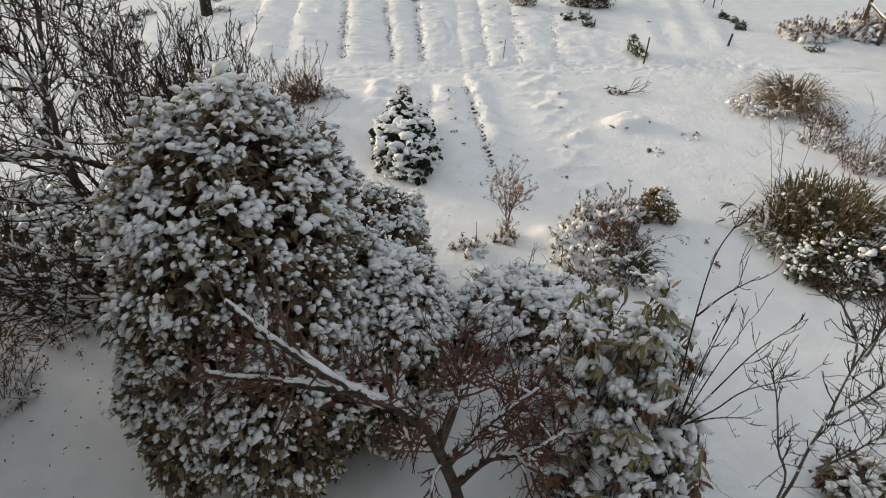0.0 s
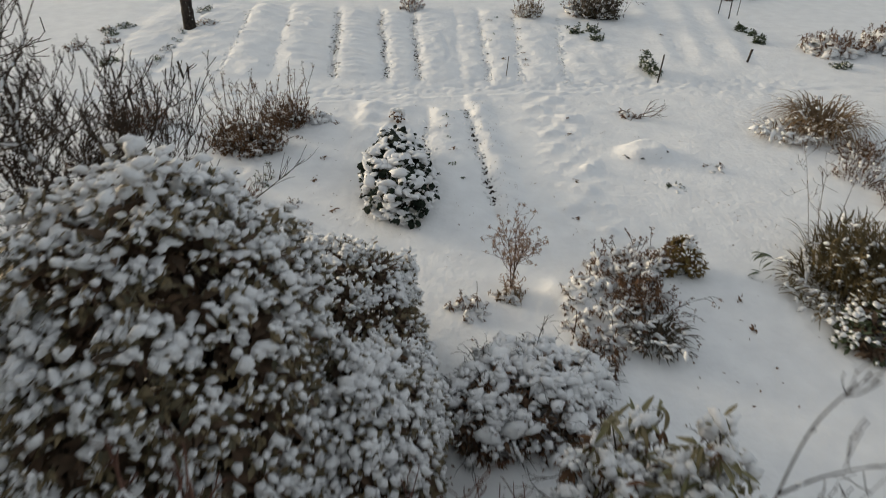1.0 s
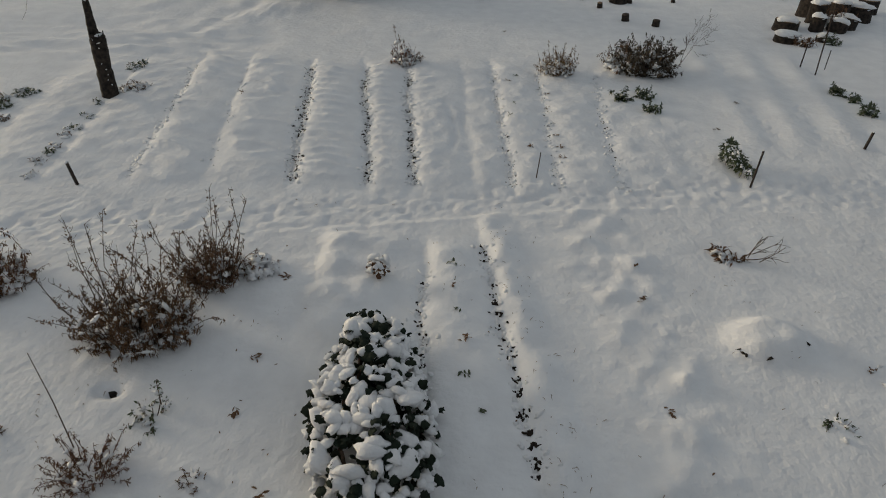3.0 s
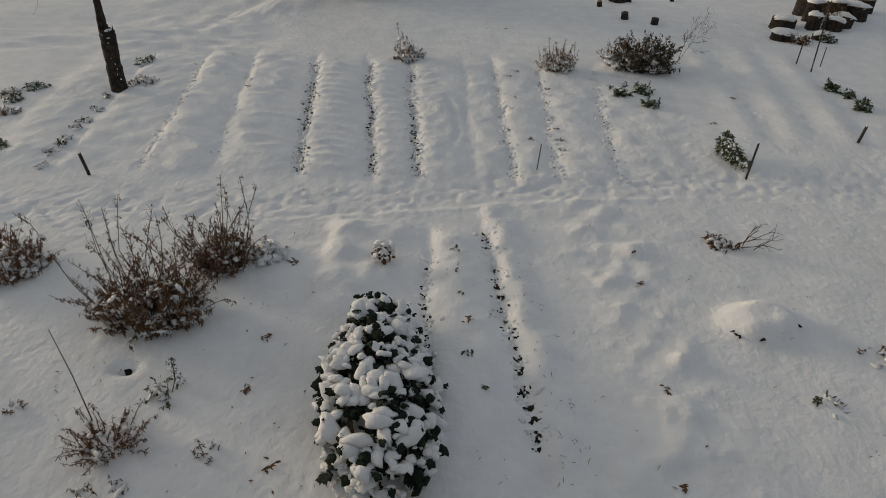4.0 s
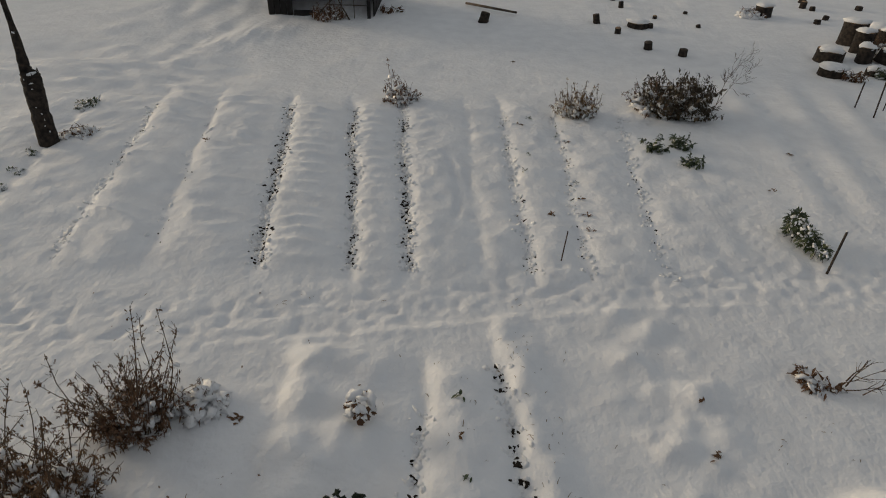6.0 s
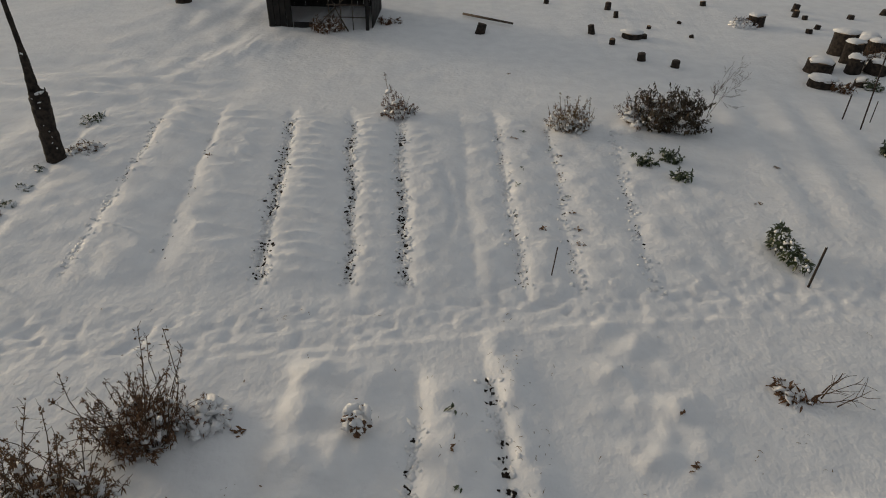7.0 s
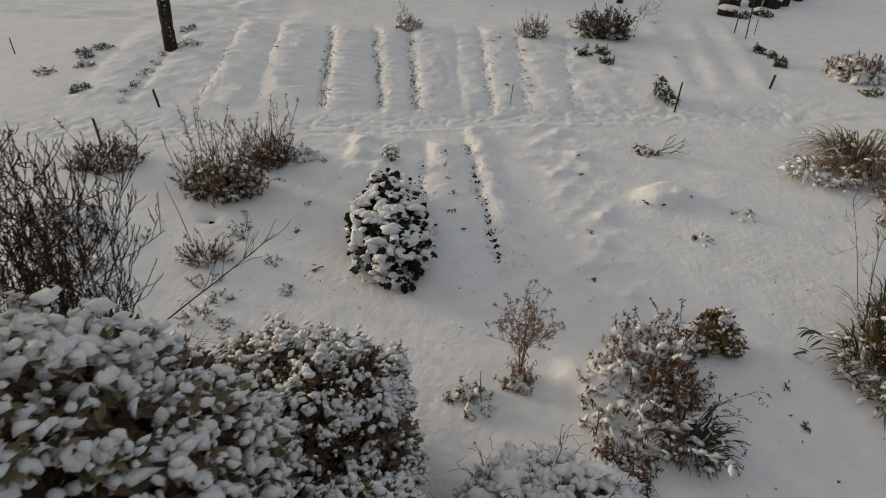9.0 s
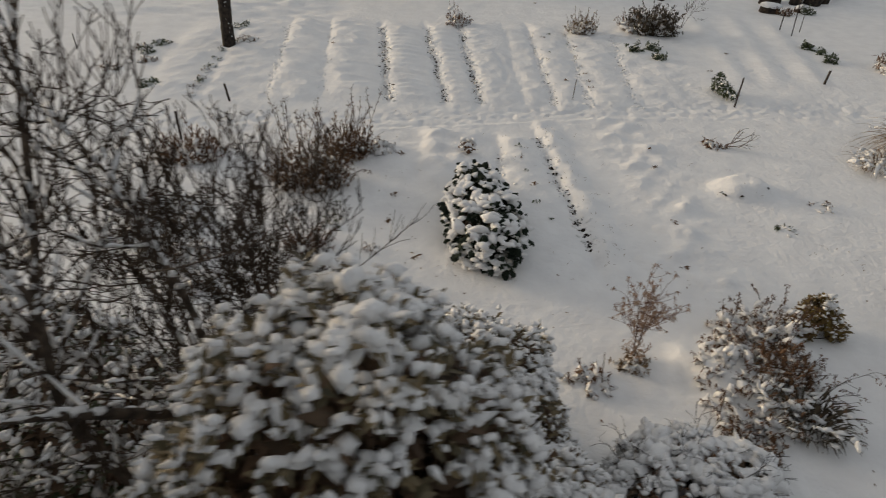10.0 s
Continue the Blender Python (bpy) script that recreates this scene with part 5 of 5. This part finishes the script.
pads(s, [(-6.25, 17.42, 1.10), (-6.31, 17.39, 1.07), (-6.36, 17.53, 1.67)], np.array([0.05, 0.045, 0.035]), PADS_SMALL, 0.3)
for z in np.linspace(0.25, 1.0, 9):
    pads(s, [(-6.30 + rng.uniform(0.03, 0.12), 17.45 - rng.uniform(0.11, 0.13), z)], np.array([rng.uniform(0.012, 0.026)]), PADS_SMALL, 0.4)
part("snow", s, SNOW_PAD, dead, "snow caught on the broken top")
h = Heap()
for k in range(3):
    branch(h, None, (-6.40, 17.6, 2.6), (-0.6, -0.3, 0.1 - 0.25 * k), 1.2, 0.010, 1, 0.4, -0.5, 4)
part("side_twigs", h, TWIG, dead)

# low leaf patches round it and the sparse planted rows
dry_clump("ground_herb", -6.05, 17.75, 0.42, 0.14, 50, "low brown herb patch at the foot of the dead tree", "herb patch", mat=LEAF_DRY, leafy=0.8, snow=1.2, lean=1.4, leaf=0.06)
dry_clump("ground_herb", -6.45, 18.95, 0.30, 0.14, 30, "low dark herb patch in the snow", "herb patch", mat=GREEN, leafy=0.9, snow=0.8, lean=1.4, leaf=0.06)
ROW_PLANTS = [(-6.23, 14.77), (-6.2, 15.05), (-6.24, 15.3), (-6.3, 15.95), (-6.27, 15.65), (-6.33, 16.5), (-6.16, 14.4), (-6.42, 17.0), (-7.78, 16.25), (-8.05, 16.8), (-8.2, 17.1), (-7.9, 17.4), (-8.36, 15.74), (-7.2, 14.9)]
for k, (x, y) in enumerate(ROW_PLANTS):
    big = k > 7
    dry_clump("row_plant", x, y, 0.26 if big else 0.13, 0.16 if big else 0.10, 26 if big else 9, "small winter plant half buried in snow", "row plant", mat=GREEN if k % 2 else LEAF_DRY, leafy=0.9, snow=0.9, lean=1.3, leaf=0.07 if big else 0.055, group="plants in the sparse rows")
for x, y, r in ((3.14, 17.82, 0.16), (3.60, 18.02, 0.17), (3.58, 17.38, 0.15), (7.48, 18.59, 0.12), (7.38, 18.4, 0.12), (7.60, 18.16, 0.12), (7.53, 17.5, 0.14), (7.62, 17.62, 0.1)):
    dry_clump("leafy_vegetable", x, y, r, r * 1.6, 16, "small dark green leafy vegetable with snow", "vegetable", mat=GREEN, stalk=GREEN, leafy=1.3, snow=0.5, lean=0.6, leaf=0.075, pad=0.03, group="leafy vegetables")
leafy_bush("staked_shrub", [(4.42, 15.0, 0.06, 0.09, 0.10, 0.11), (4.36, 15.22, 0.11, 0.10, 0.12, 0.15), (4.30, 15.48, 0.15, 0.09, 0.12, 0.18)], "small green snow-dusted shrub beside a stake", "small shrub", per_area=230, leaf=0.055, pad=0.024, snow=0.42, mat=GREEN, inner=GREEN, stems=4)
bare_tree("bare_bush", [[(4.75, 19.85, 0), (4.85, 19.95, 0.4), (5.05, 20.0, 0.8)], [(4.75, 19.85, 0), (4.95, 19.9, 0.35), (5.2, 20.0, 0.6)]], "thin leafless bush beside the dark shrub", "bare bush", radius=0.007, reach=0.4, along=8, kids=3, depth=2, cover=0.05, lift=0.5, mat=TWIG, spread=0.8)
SPROUT = []
for mat in (LEAF_DRY, GREEN):
    for form in LEAVES:
        h = Heap()
        h.put(*form)
        SPROUT.append(h.mesh("leaf", mat))
for x, y, s in ((0.07, 12.48, 3), (0.05, 12.01, 2), (0.14, 11.62, 3), (0.21, 11.17, 4), (0.20, 10.69, 5), (0.33, 10.25, 3), (2.11, 10.34, 4), (1.95, 9.26, 4), (2.22, 11.95, 4), (2.23, 12.5, 2), (-1.89, 10.89, 4), (-1.89, 10.19, 4), (-1.48, 9.35, 4), (-1.88, 12.18, 4),
                (5.26, 17.79, 4), (4.54, 16.67, 4), (1.26, 15.77, 6), (1.14, 22.0, 4), (-3.9, 17.55, 4), (3.62, 7.57, 4), (3.61, 7.06, 4), (1.7, 16.2, 4), (1.75, 15.8, 4), (1.7, 15.4, 4), (1.72, 16.7, 3), (1.68, 17.4, 4), (1.75, 18.0, 4), (1.62, 18.3, 3), (1.05, 18.6, 4), (0.98, 16.9, 3), (1.2, 18.9, 3), (1.1, 17.5, 3)):
    ob = thing("seedling", (x, y, gz(x, y)), "small dark leaves showing through the snow", "seedling", "seedlings in the beds")
    for k in range(s * 2):
        leaf = new("leaf", SPROUT[(s + k) % 3 + (3 if s % 2 else 0)])
        leaf.parent = ob
        leaf.matrix_basis = pose(rng.normal() * 0.025, rng.normal() * 0.025, 0.008, rng.normal() * 20, -rng.uniform(0, 50), rng.uniform(0, 360)) @ Matrix.Scale(rng.uniform(0.035, 0.07), 4)

# ---------------------------------------------------------------- soil showing in the furrows
clods, crumbs = Heap(), Heap()
for k, (a, b, deep, soil) in enumerate(FURROWS):
    n = int(560 * soil)
    y = rng.uniform(14.5, 19.1, n)
    keep = wave(0 * y + k, y, 0.25) + 0.35 * soil > rng.uniform(-0.25, 0.55, n)
    y = y[keep]
    x = furrow_x(k, y) + rng.normal(size=len(y)) * (0.035 + 0.02 * (k == 4))
    pads(clods, on_ground(x, y, 0.0), rng.uniform(0.007, 0.027, len(y)) * (0.6 + 0.5 * soil), FLAT_CLODS, 0.25, 1.3)
    m = int(520 * min(soil, 1)) + (30 if k in (2, 10) else 0)
    y = rng.uniform(14.4, 19.2, m)
    x = furrow_x(k, y) + rng.normal(size=m) * 0.06
    pads(crumbs, on_ground(x, y, -0.004), rng.uniform(0.012, 0.042, m), PADS_SMALL, 0.3, 0.8)
for fx, n, y0, y1 in ((fa_x, 190, 9.2, 12.4), (fb_x, 480, 9.6, 12.95)):
    y = rng.uniform(y0, y1, n)
    y = y[(wave(0 * y + 5, y, 0.5) > -0.45) & (np.abs((y / 0.17 + 0.6 * wave(0 * y, y, 0.6)) % 1 - 0.5) < 0.24)]
    x = fx(y) + rng.normal(size=len(y)) * 0.030
    pads(clods, on_ground(x, y, 0.0), rng.uniform(0.008, 0.027, len(y)), FLAT_CLODS, 0.25, 1.3)
    y = rng.uniform(y0, y1, 200)
    x = fx(y) + rng.normal(size=200) * 0.06
    pads(crumbs, on_ground(x, y, -0.006), rng.uniform(0.012, 0.04, 200), PADS_SMALL, 0.3, 0.8)
pads(clods, on_ground([3.02, 3.0, 3.26, 3.68, 3.04, -3.14, -3.12], [11.12, 11.16, 11.03, 11.2, 11.09, 10.42, 10.44], 0.0), np.array([0.022, 0.02, 0.028, 0.022, 0.02, 0.04, 0.03]), CLODS, 0.3, 2.2)
single("soil_clods", clods, SOIL, (0, 0, 0), "dark wet soil showing through the snow in the furrows", "soil", kind="stuff")
single("snow_crumbs", crumbs, SNOW_PAD, (0, 0, 0), "small lumps of snow fallen into the furrows", "snow", kind="stuff")

# grass tips through the snow
tips = Heap()
n = 420
x, y = rng.uniform(-4.5, 5.0, n), rng.uniform(7.5, 14.0, n)
keep = (wave(x, y, 0.9, 3) > 0.15) | (rng.uniform(size=n) < 0.12)
for px, py in zip(x[keep], y[keep]):
    blades(tips, px, py, 0.02, rng.integers(1, 4), 0.09, 0.0028, 1.2, 0.8, 3)
y = rng.uniform(9.2, 13.4, 120)
for px, py in zip(fb_x(y) + rng.uniform(0.1, 0.45, 120), y):
    blades(tips, px, py, 0.01, 1, 0.10, 0.0028, 1.2, 0.8, 3)
single("grass_tips", tips, STRAW, (0, 0, 0), "dry grass tips poking out of the snow", "grass", kind="stuff")

# ---------------------------------------------------------------- the far end: logs, blocks and a lean-to
def log_round(x, y, r, h, label, tilt=(0, 0, 1), snow=0.10, z=None):
    """An upright cut log with bark, a pale cut face and a snow cap."""
    g = gz(x, y) if z is None else z
    ob = thing("log_round", (x, y, g), label, "log", "logs of the pile")
    d = unit(np.asarray(tilt, float))
    b = np.array((x, y, g - 0.04))
    bark, face, white = Heap(), Heap(), Heap()
    bark.tube([b, b + d * h * 0.3, b + d * h * 0.7, b + d * h], np.array((1.06, 1.0, 0.97, 0.98)) * r, 14)
    face.tube([b + d * (h - 0.01), b + d * (h + 0.006)], [r * 0.93, r * 0.9], 14)
    part("bark", bark, BARK, ob)
    part("cut_face", face, CUTWOOD, ob)
    if snow:
        v, f = PADS[rng.integers(7)]
        v = v.copy()
        m = frames([b + d * (h + 0.01)], [unit(np.cross(d, (0.3, 1, 0.1)))], [d], np.array([(r * 0.98, r * 0.94, snow * 1.15)]))
        white.stamp((v, f), m)
        part("snow", white, SNOW_PAD, ob, "thick cap of snow")
    return ob


for x, y, r, h, t in ((7.75, 21.75, 0.27, 0.22, (0, 0, 1)), (8.12, 22.7, 0.30, 0.28, (0.05, 0, 1)), (9.18, 23.9, 0.28, 0.55, (0, 0, 1)), (8.80, 22.55, 0.17, 0.36, (0, 0, 1)), (9.25, 22.5, 0.24, 0.26, (0.25, 0, 1)), (9.0, 23.15, 0.2, 0.5, (0, 0, 1)), (9.62, 22.75, 0.22, 0.3, (0.2, 0.1, 1)),
                     (9.7, 23.4, 0.24, 0.42, (0, 0.1, 1)), (8.62, 21.8, 0.15, 0.14, (0, 0, 1)), (9.9, 24.2, 0.26, 0.3, (0, 0, 1)), (10.3, 23.5, 0.28, 0.36, (0, 0, 1)), (10.3, 24.8, 0.26, 0.26, (0, 0, 1)), (10.9, 24.3, 0.26, 0.4, (0, 0, 1))):
    log_round(x, y, r, h, "snow-capped cut log in the woodpile" if h < 0.55 else "tall snow-capped log standing in the woodpile", t)
dry_clump("dry_shrub", 8.0, 21.45, 0.28, 0.3, 46, "small dry shrub in front of the woodpile", "small shrub", leafy=1.2, snow=0.6, leaf=0.06)
dry_clump("dry_shrub", 8.75, 21.6, 0.26, 0.26, 40, "small dark shrub at the woodpile", "small shrub", mat=GREEN, leafy=1.2, snow=0.8, leaf=0.06)
dry_clump("dry_shrub", 9.5, 22.9, 0.4, 0.6, 46, "dry stalks growing between the logs", "small shrub", leafy=1.0, snow=1.0, leaf=0.07, pad=0.07)

BLOCKS = [(0.57, 25.0, 0.12, 0.24), (3.47, 25.2, 0.085, 0.22), (3.82, 24.33, 0.075, 0.14), (4.27, 23.12, 0.095, 0.17), (4.93, 22.72, 0.095, 0.15), (4.33, 27.7, 0.09, 0.2), (4.40, 26.8, 0.07, 0.16), (5.07, 25.8, 0.06, 0.07), (5.99, 26.3, 0.06, 0.06), (5.99, 25.0, 0.06, 0.07),
          (9.84, 28.0, 0.10, 0.2), (9.6, 27.4, 0.09, 0.18), (9.75, 27.1, 0.08, 0.1), (9.27, 25.75, 0.09, 0.1), (9.65, 26.15, 0.08, 0.1), (11.12, 27.3, 0.1, 0.1), (4.75, 24.9, 0.07, 0.1), (11.9, 26.5, 0.1, 0.12), (12.3, 27.8, 0.1, 0.15), (7.3, 28.4, 0.09, 0.12), (2.6, 28.2, 0.08, 0.1)]
for x, y, r, h in BLOCKS:
    g = gz(x, y)
    a = rng.uniform(0, 3)
    t = unit((rng.normal() * 0.15, rng.normal() * 0.15, 1))
    ob = thing("stump", (x, y, g), "small dark cut stump standing out of the snow" if h > 0.11 else "small dark wood chunk lying in the snow", "stump", "stumps in the clearing")
    b = np.array((x, y, g - 0.05))
    k, f2 = Heap(), Heap()
    k.tube([b, b + t * (h * 0.6), b + t * (h + 0.05)], [r * 1.15, r, r * 0.95], 9)
    f2.tube([b + t * (h + 0.045), b + t * (h + 0.056)], [r * 0.86, r * 0.84], 9)
    part("bark", k, BARK, ob)
    part("cut_face", f2, CUTWOOD if rng.uniform() < 0.3 else WOOD, ob)
log_round(4.44, 24.95, 0.26, 0.16, "wide low stump under a blanket of snow", snow=0.09)
log_round(-7.78, 27.1, 0.22, 0.5, "dark stump at the far edge of the clearing", snow=0.05)
log_round(8.1, 26.4, 0.22, 0.3, "old stump wrapped in dry plants", snow=0.08)
dry_clump("dry_shrub", 7.75, 26.3, 0.5, 0.25, 50, "low dry plants round an old stump", "small shrub", leafy=1.0, snow=1.2, leaf=0.08, pad=0.08)
plank = Heap()
plank.tube([(0.15, 26.6, 0.06), (0.8, 26.1, 0.08), (1.45, 25.6, 0.10)], [0.035, 0.035, 0.03], 6)
single("pole", plank, WOOD, (0.15, 26.6, 0.06), "thin pole lying on the snow", "pole")

# lean-to shed of dark boards, only its lower front is seen
shed = thing("shed", (-3.4, 26.0, 0.0), "dark board shed with an open front and snow inside", "shed")


def block(heap, x0, y0, z0, x1, y1, z1, e=0.006):
    bm = bmesh.new()
    bmesh.ops.create_cube(bm, size=1)
    bmesh.ops.scale(bm, vec=(x1 - x0, y1 - y0, z1 - z0), verts=bm.verts)
    bmesh.ops.translate(bm, vec=((x0 + x1) / 2, (y0 + y1) / 2, (z0 + z1) / 2), verts=bm.verts)
    bmesh.ops.bevel(bm, geom=bm.edges[:], offset=e, segments=1, affect="EDGES")
    bmesh.ops.triangulate(bm, faces=bm.faces)
    bm.verts.index_update()
    heap.put([v.co[:] for v in bm.verts], [[v.index for v in f.verts] for f in bm.faces])
    bm.free()


for k in range(4):
    h = Heap()
    block(h, -4.83 + 0.15 * k, 25.10, -0.1, -4.69 + 0.15 * k, 25.13 + 0.006 * (k % 2), 2.0)
    part("front_board", h, TAR, shed, smooth=False)
for k in range(16):
    h = Heap()
    block(h, -4.83 + 0.165 * k, 27.2, -0.1, -4.67 + 0.165 * k, 27.23 + 0.006 * (k % 2), 2.0)
    part("back_board", h, TAR, shed, smooth=False)
for x in (-4.86, -2.2):
    for k in range(12):
        h = Heap()
        block(h, x, 25.14 + 0.172 * k, -0.1, x + 0.025 + 0.005 * (k % 2), 25.305 + 0.172 * k, 2.0)
        part("side_board", h, TAR, shed, smooth=False)
h = Heap()
block(h, -4.2, 25.06, -0.05, -3.72, 25.11, 0.14)
part("sill_board", h, TAR, shed, smooth=False)
h = Heap()
block(h, -5.05, 24.95, 2.0, -2.0, 27.5, 2.06)
part("roof", h, WOOD, shed, smooth=False)
h = Heap()
block(h, -5.06, 24.93, 2.063, -1.98, 27.52, 2.16, 0.04)
part("roof_snow", h, SNOW, shed, "snow on the roof")
h = Heap()
block(h, -2.33, 24.93, -0.1, -2.25, 25.01, 2.0)
part("corner_post", h, TAR, shed, smooth=False)
for z in (0.32, 0.62, 0.95):
    h = Heap()
    h.tube([(-3.3, 24.95, z), (-2.8, 24.94, z + 0.01), (-2.33, 24.96, z)], [0.014, 0.014, 0.014], 6)
    part("rail", h, WOOD, shed)
for x in (-3.25, -2.95, -2.65):
    h = Heap()
    h.tube([(x, 24.93, 0.0), (x, 24.93, 1.2)], [0.012, 0.011], 6)
    part("rail_upright", h, WOOD, shed)
stick("leaning_stick", [(-3.65, 24.88, 0.0), (-3.3, 24.95, 0.35), (-2.9, 25.02, 0.72)], 0.02, "bare stick leaning on the shed rails", "stick", WOOD, "sticks by the shed")
stick("leaning_stick", [(-2.75, 24.8, 0.0), (-3.0, 24.9, 0.4), (-3.2, 24.98, 0.8)], 0.018, "bare stick leaning on the shed rails", "stick", WOOD, "sticks by the shed")
dry_clump("dry_shrub", -3.3, 24.85, 0.45, 0.45, 70, "reddish dry shrub in front of the shed", "small shrub", stalk=TWIG_RED, leafy=1.0, snow=0.5, leaf=0.07, lean=0.6)
dry_clump("dry_shrub", -1.8, 25.7, 0.3, 0.3, 26, "dark dry leaves heaped beside the shed", "small shrub", leafy=1.4, snow=0.6, leaf=0.1, lean=0.9)

# rail fence at the right edge
fence = thing("rail_fence", (9.9, 15.4, 0.0), "snowy pole fence behind the bushes", "fence")
for z in (0.55, 1.0):
    h, s = Heap(), Heap()
    line = through_points([(9.45, 12.0, z), (10.0, 14.6, z + 0.04), (11.0, 18.2, z)], 6)
    h.tube(line, np.full(len(line), 0.032), 8)
    s.tube(line + (0, 0, 0.026), np.full(len(line), 0.022) * rng.uniform(0.6, 1.2, len(line)), 8)
    r = part("rail", h, WOOD, fence)
    part("snow", s, SNOW_PAD, fence, "snow along the rail")
for x, y in ((9.5, 12.2), (10.0, 14.6), (10.5, 16.4), (10.97, 18.1)):
    h = Heap()
    h.tube([(x, y, -0.1), (x, y, 0.6), (x, y, 1.15)], [0.05, 0.048, 0.045], 8)
    part("post", h, WOOD, fence)

# ---------------------------------------------------------------- unseen walls added behind and beside the camera to shape the light
house = Heap()
block(house, -9.0, -1.8, -0.3, 7.0, -1.5, 5.2, 0.02)
SHADE_GREY = material("dark_shade_surface", (0.13, 0.12, 0.11), (0.20, 0.185, 0.17), 3, 0.9, 0.5, 40)
# pale, so that the added wall throws light back onto the near shrubs
BOUNCE_PALE = material("pale_bounce_surface", (0.54, 0.50, 0.43), (0.66, 0.62, 0.54), 3, 0.9, 0.5, 40)
single("bounce_wall", house, BOUNCE_PALE, (0, -1.65, 0), "plain cream unseen wall added behind the camera to bounce light", "house wall", kind="structure", smooth=False)

# added wall out of view that blocks sun and sky from the near left
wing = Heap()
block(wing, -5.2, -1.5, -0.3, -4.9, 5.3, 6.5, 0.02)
single("shade_wall", wing, SHADE_GREY, (-5.05, 1.5, 0), "plain grey unseen wall added to shade the near left ground", "house wall", kind="structure", smooth=False)

# brush under the bare tree
for x, y in ((-3.9, 5.6), (-4.6, 5.1), (-3.4, 6.2), (-4.9, 5.9), (-4.2, 4.6)):
    dry_clump("brushwood", x, y, 0.55, 0.75, 58, "dark leafless brushwood under the bare tree", "brushwood", leafy=0.35, snow=0.6, lean=0.6, group="brushwood under the tree")

# withered leaves and bits of bark lying on the snow under the shrubs
litter = Heap()
for cx, cy, r, n in ((-3.3, 4.4, 0.9, 150), (0.5, 4.6, 0.7, 50), (2.9, 6.4, 0.5, 30), (-2.2, 8.2, 1.2, 26), (1.0, 8.4, 1.2, 14), (4.6, 8.9, 0.9, 24), (-2.2, 10.2, 1.3, 28), (3.4, 7.4, 0.7, 12), (-3.2, 12.0, 1.3, 24)):
    x, y = cx + rng.normal(size=n) * r, cy + rng.normal(size=n) * r
    p = on_ground(x, y, 0.006)
    a = rng.uniform(0, 2 * math.pi, n)
    m = frames(p, np.stack([np.cos(a), np.sin(a), 0.15 + 0 * a], -1), unit(np.array((0, 0, 1.0)) + rng.normal(size=(n, 3)) * 0.25), rng.uniform(0.015, 0.045, n))
    litter.stamp(SMALL_LEAVES[0], m)
single("leaf_litter", litter, LEAF_DRY, (0, 0, 0), "withered brown leaves scattered on the snow", "leaf litter", kind="stuff")
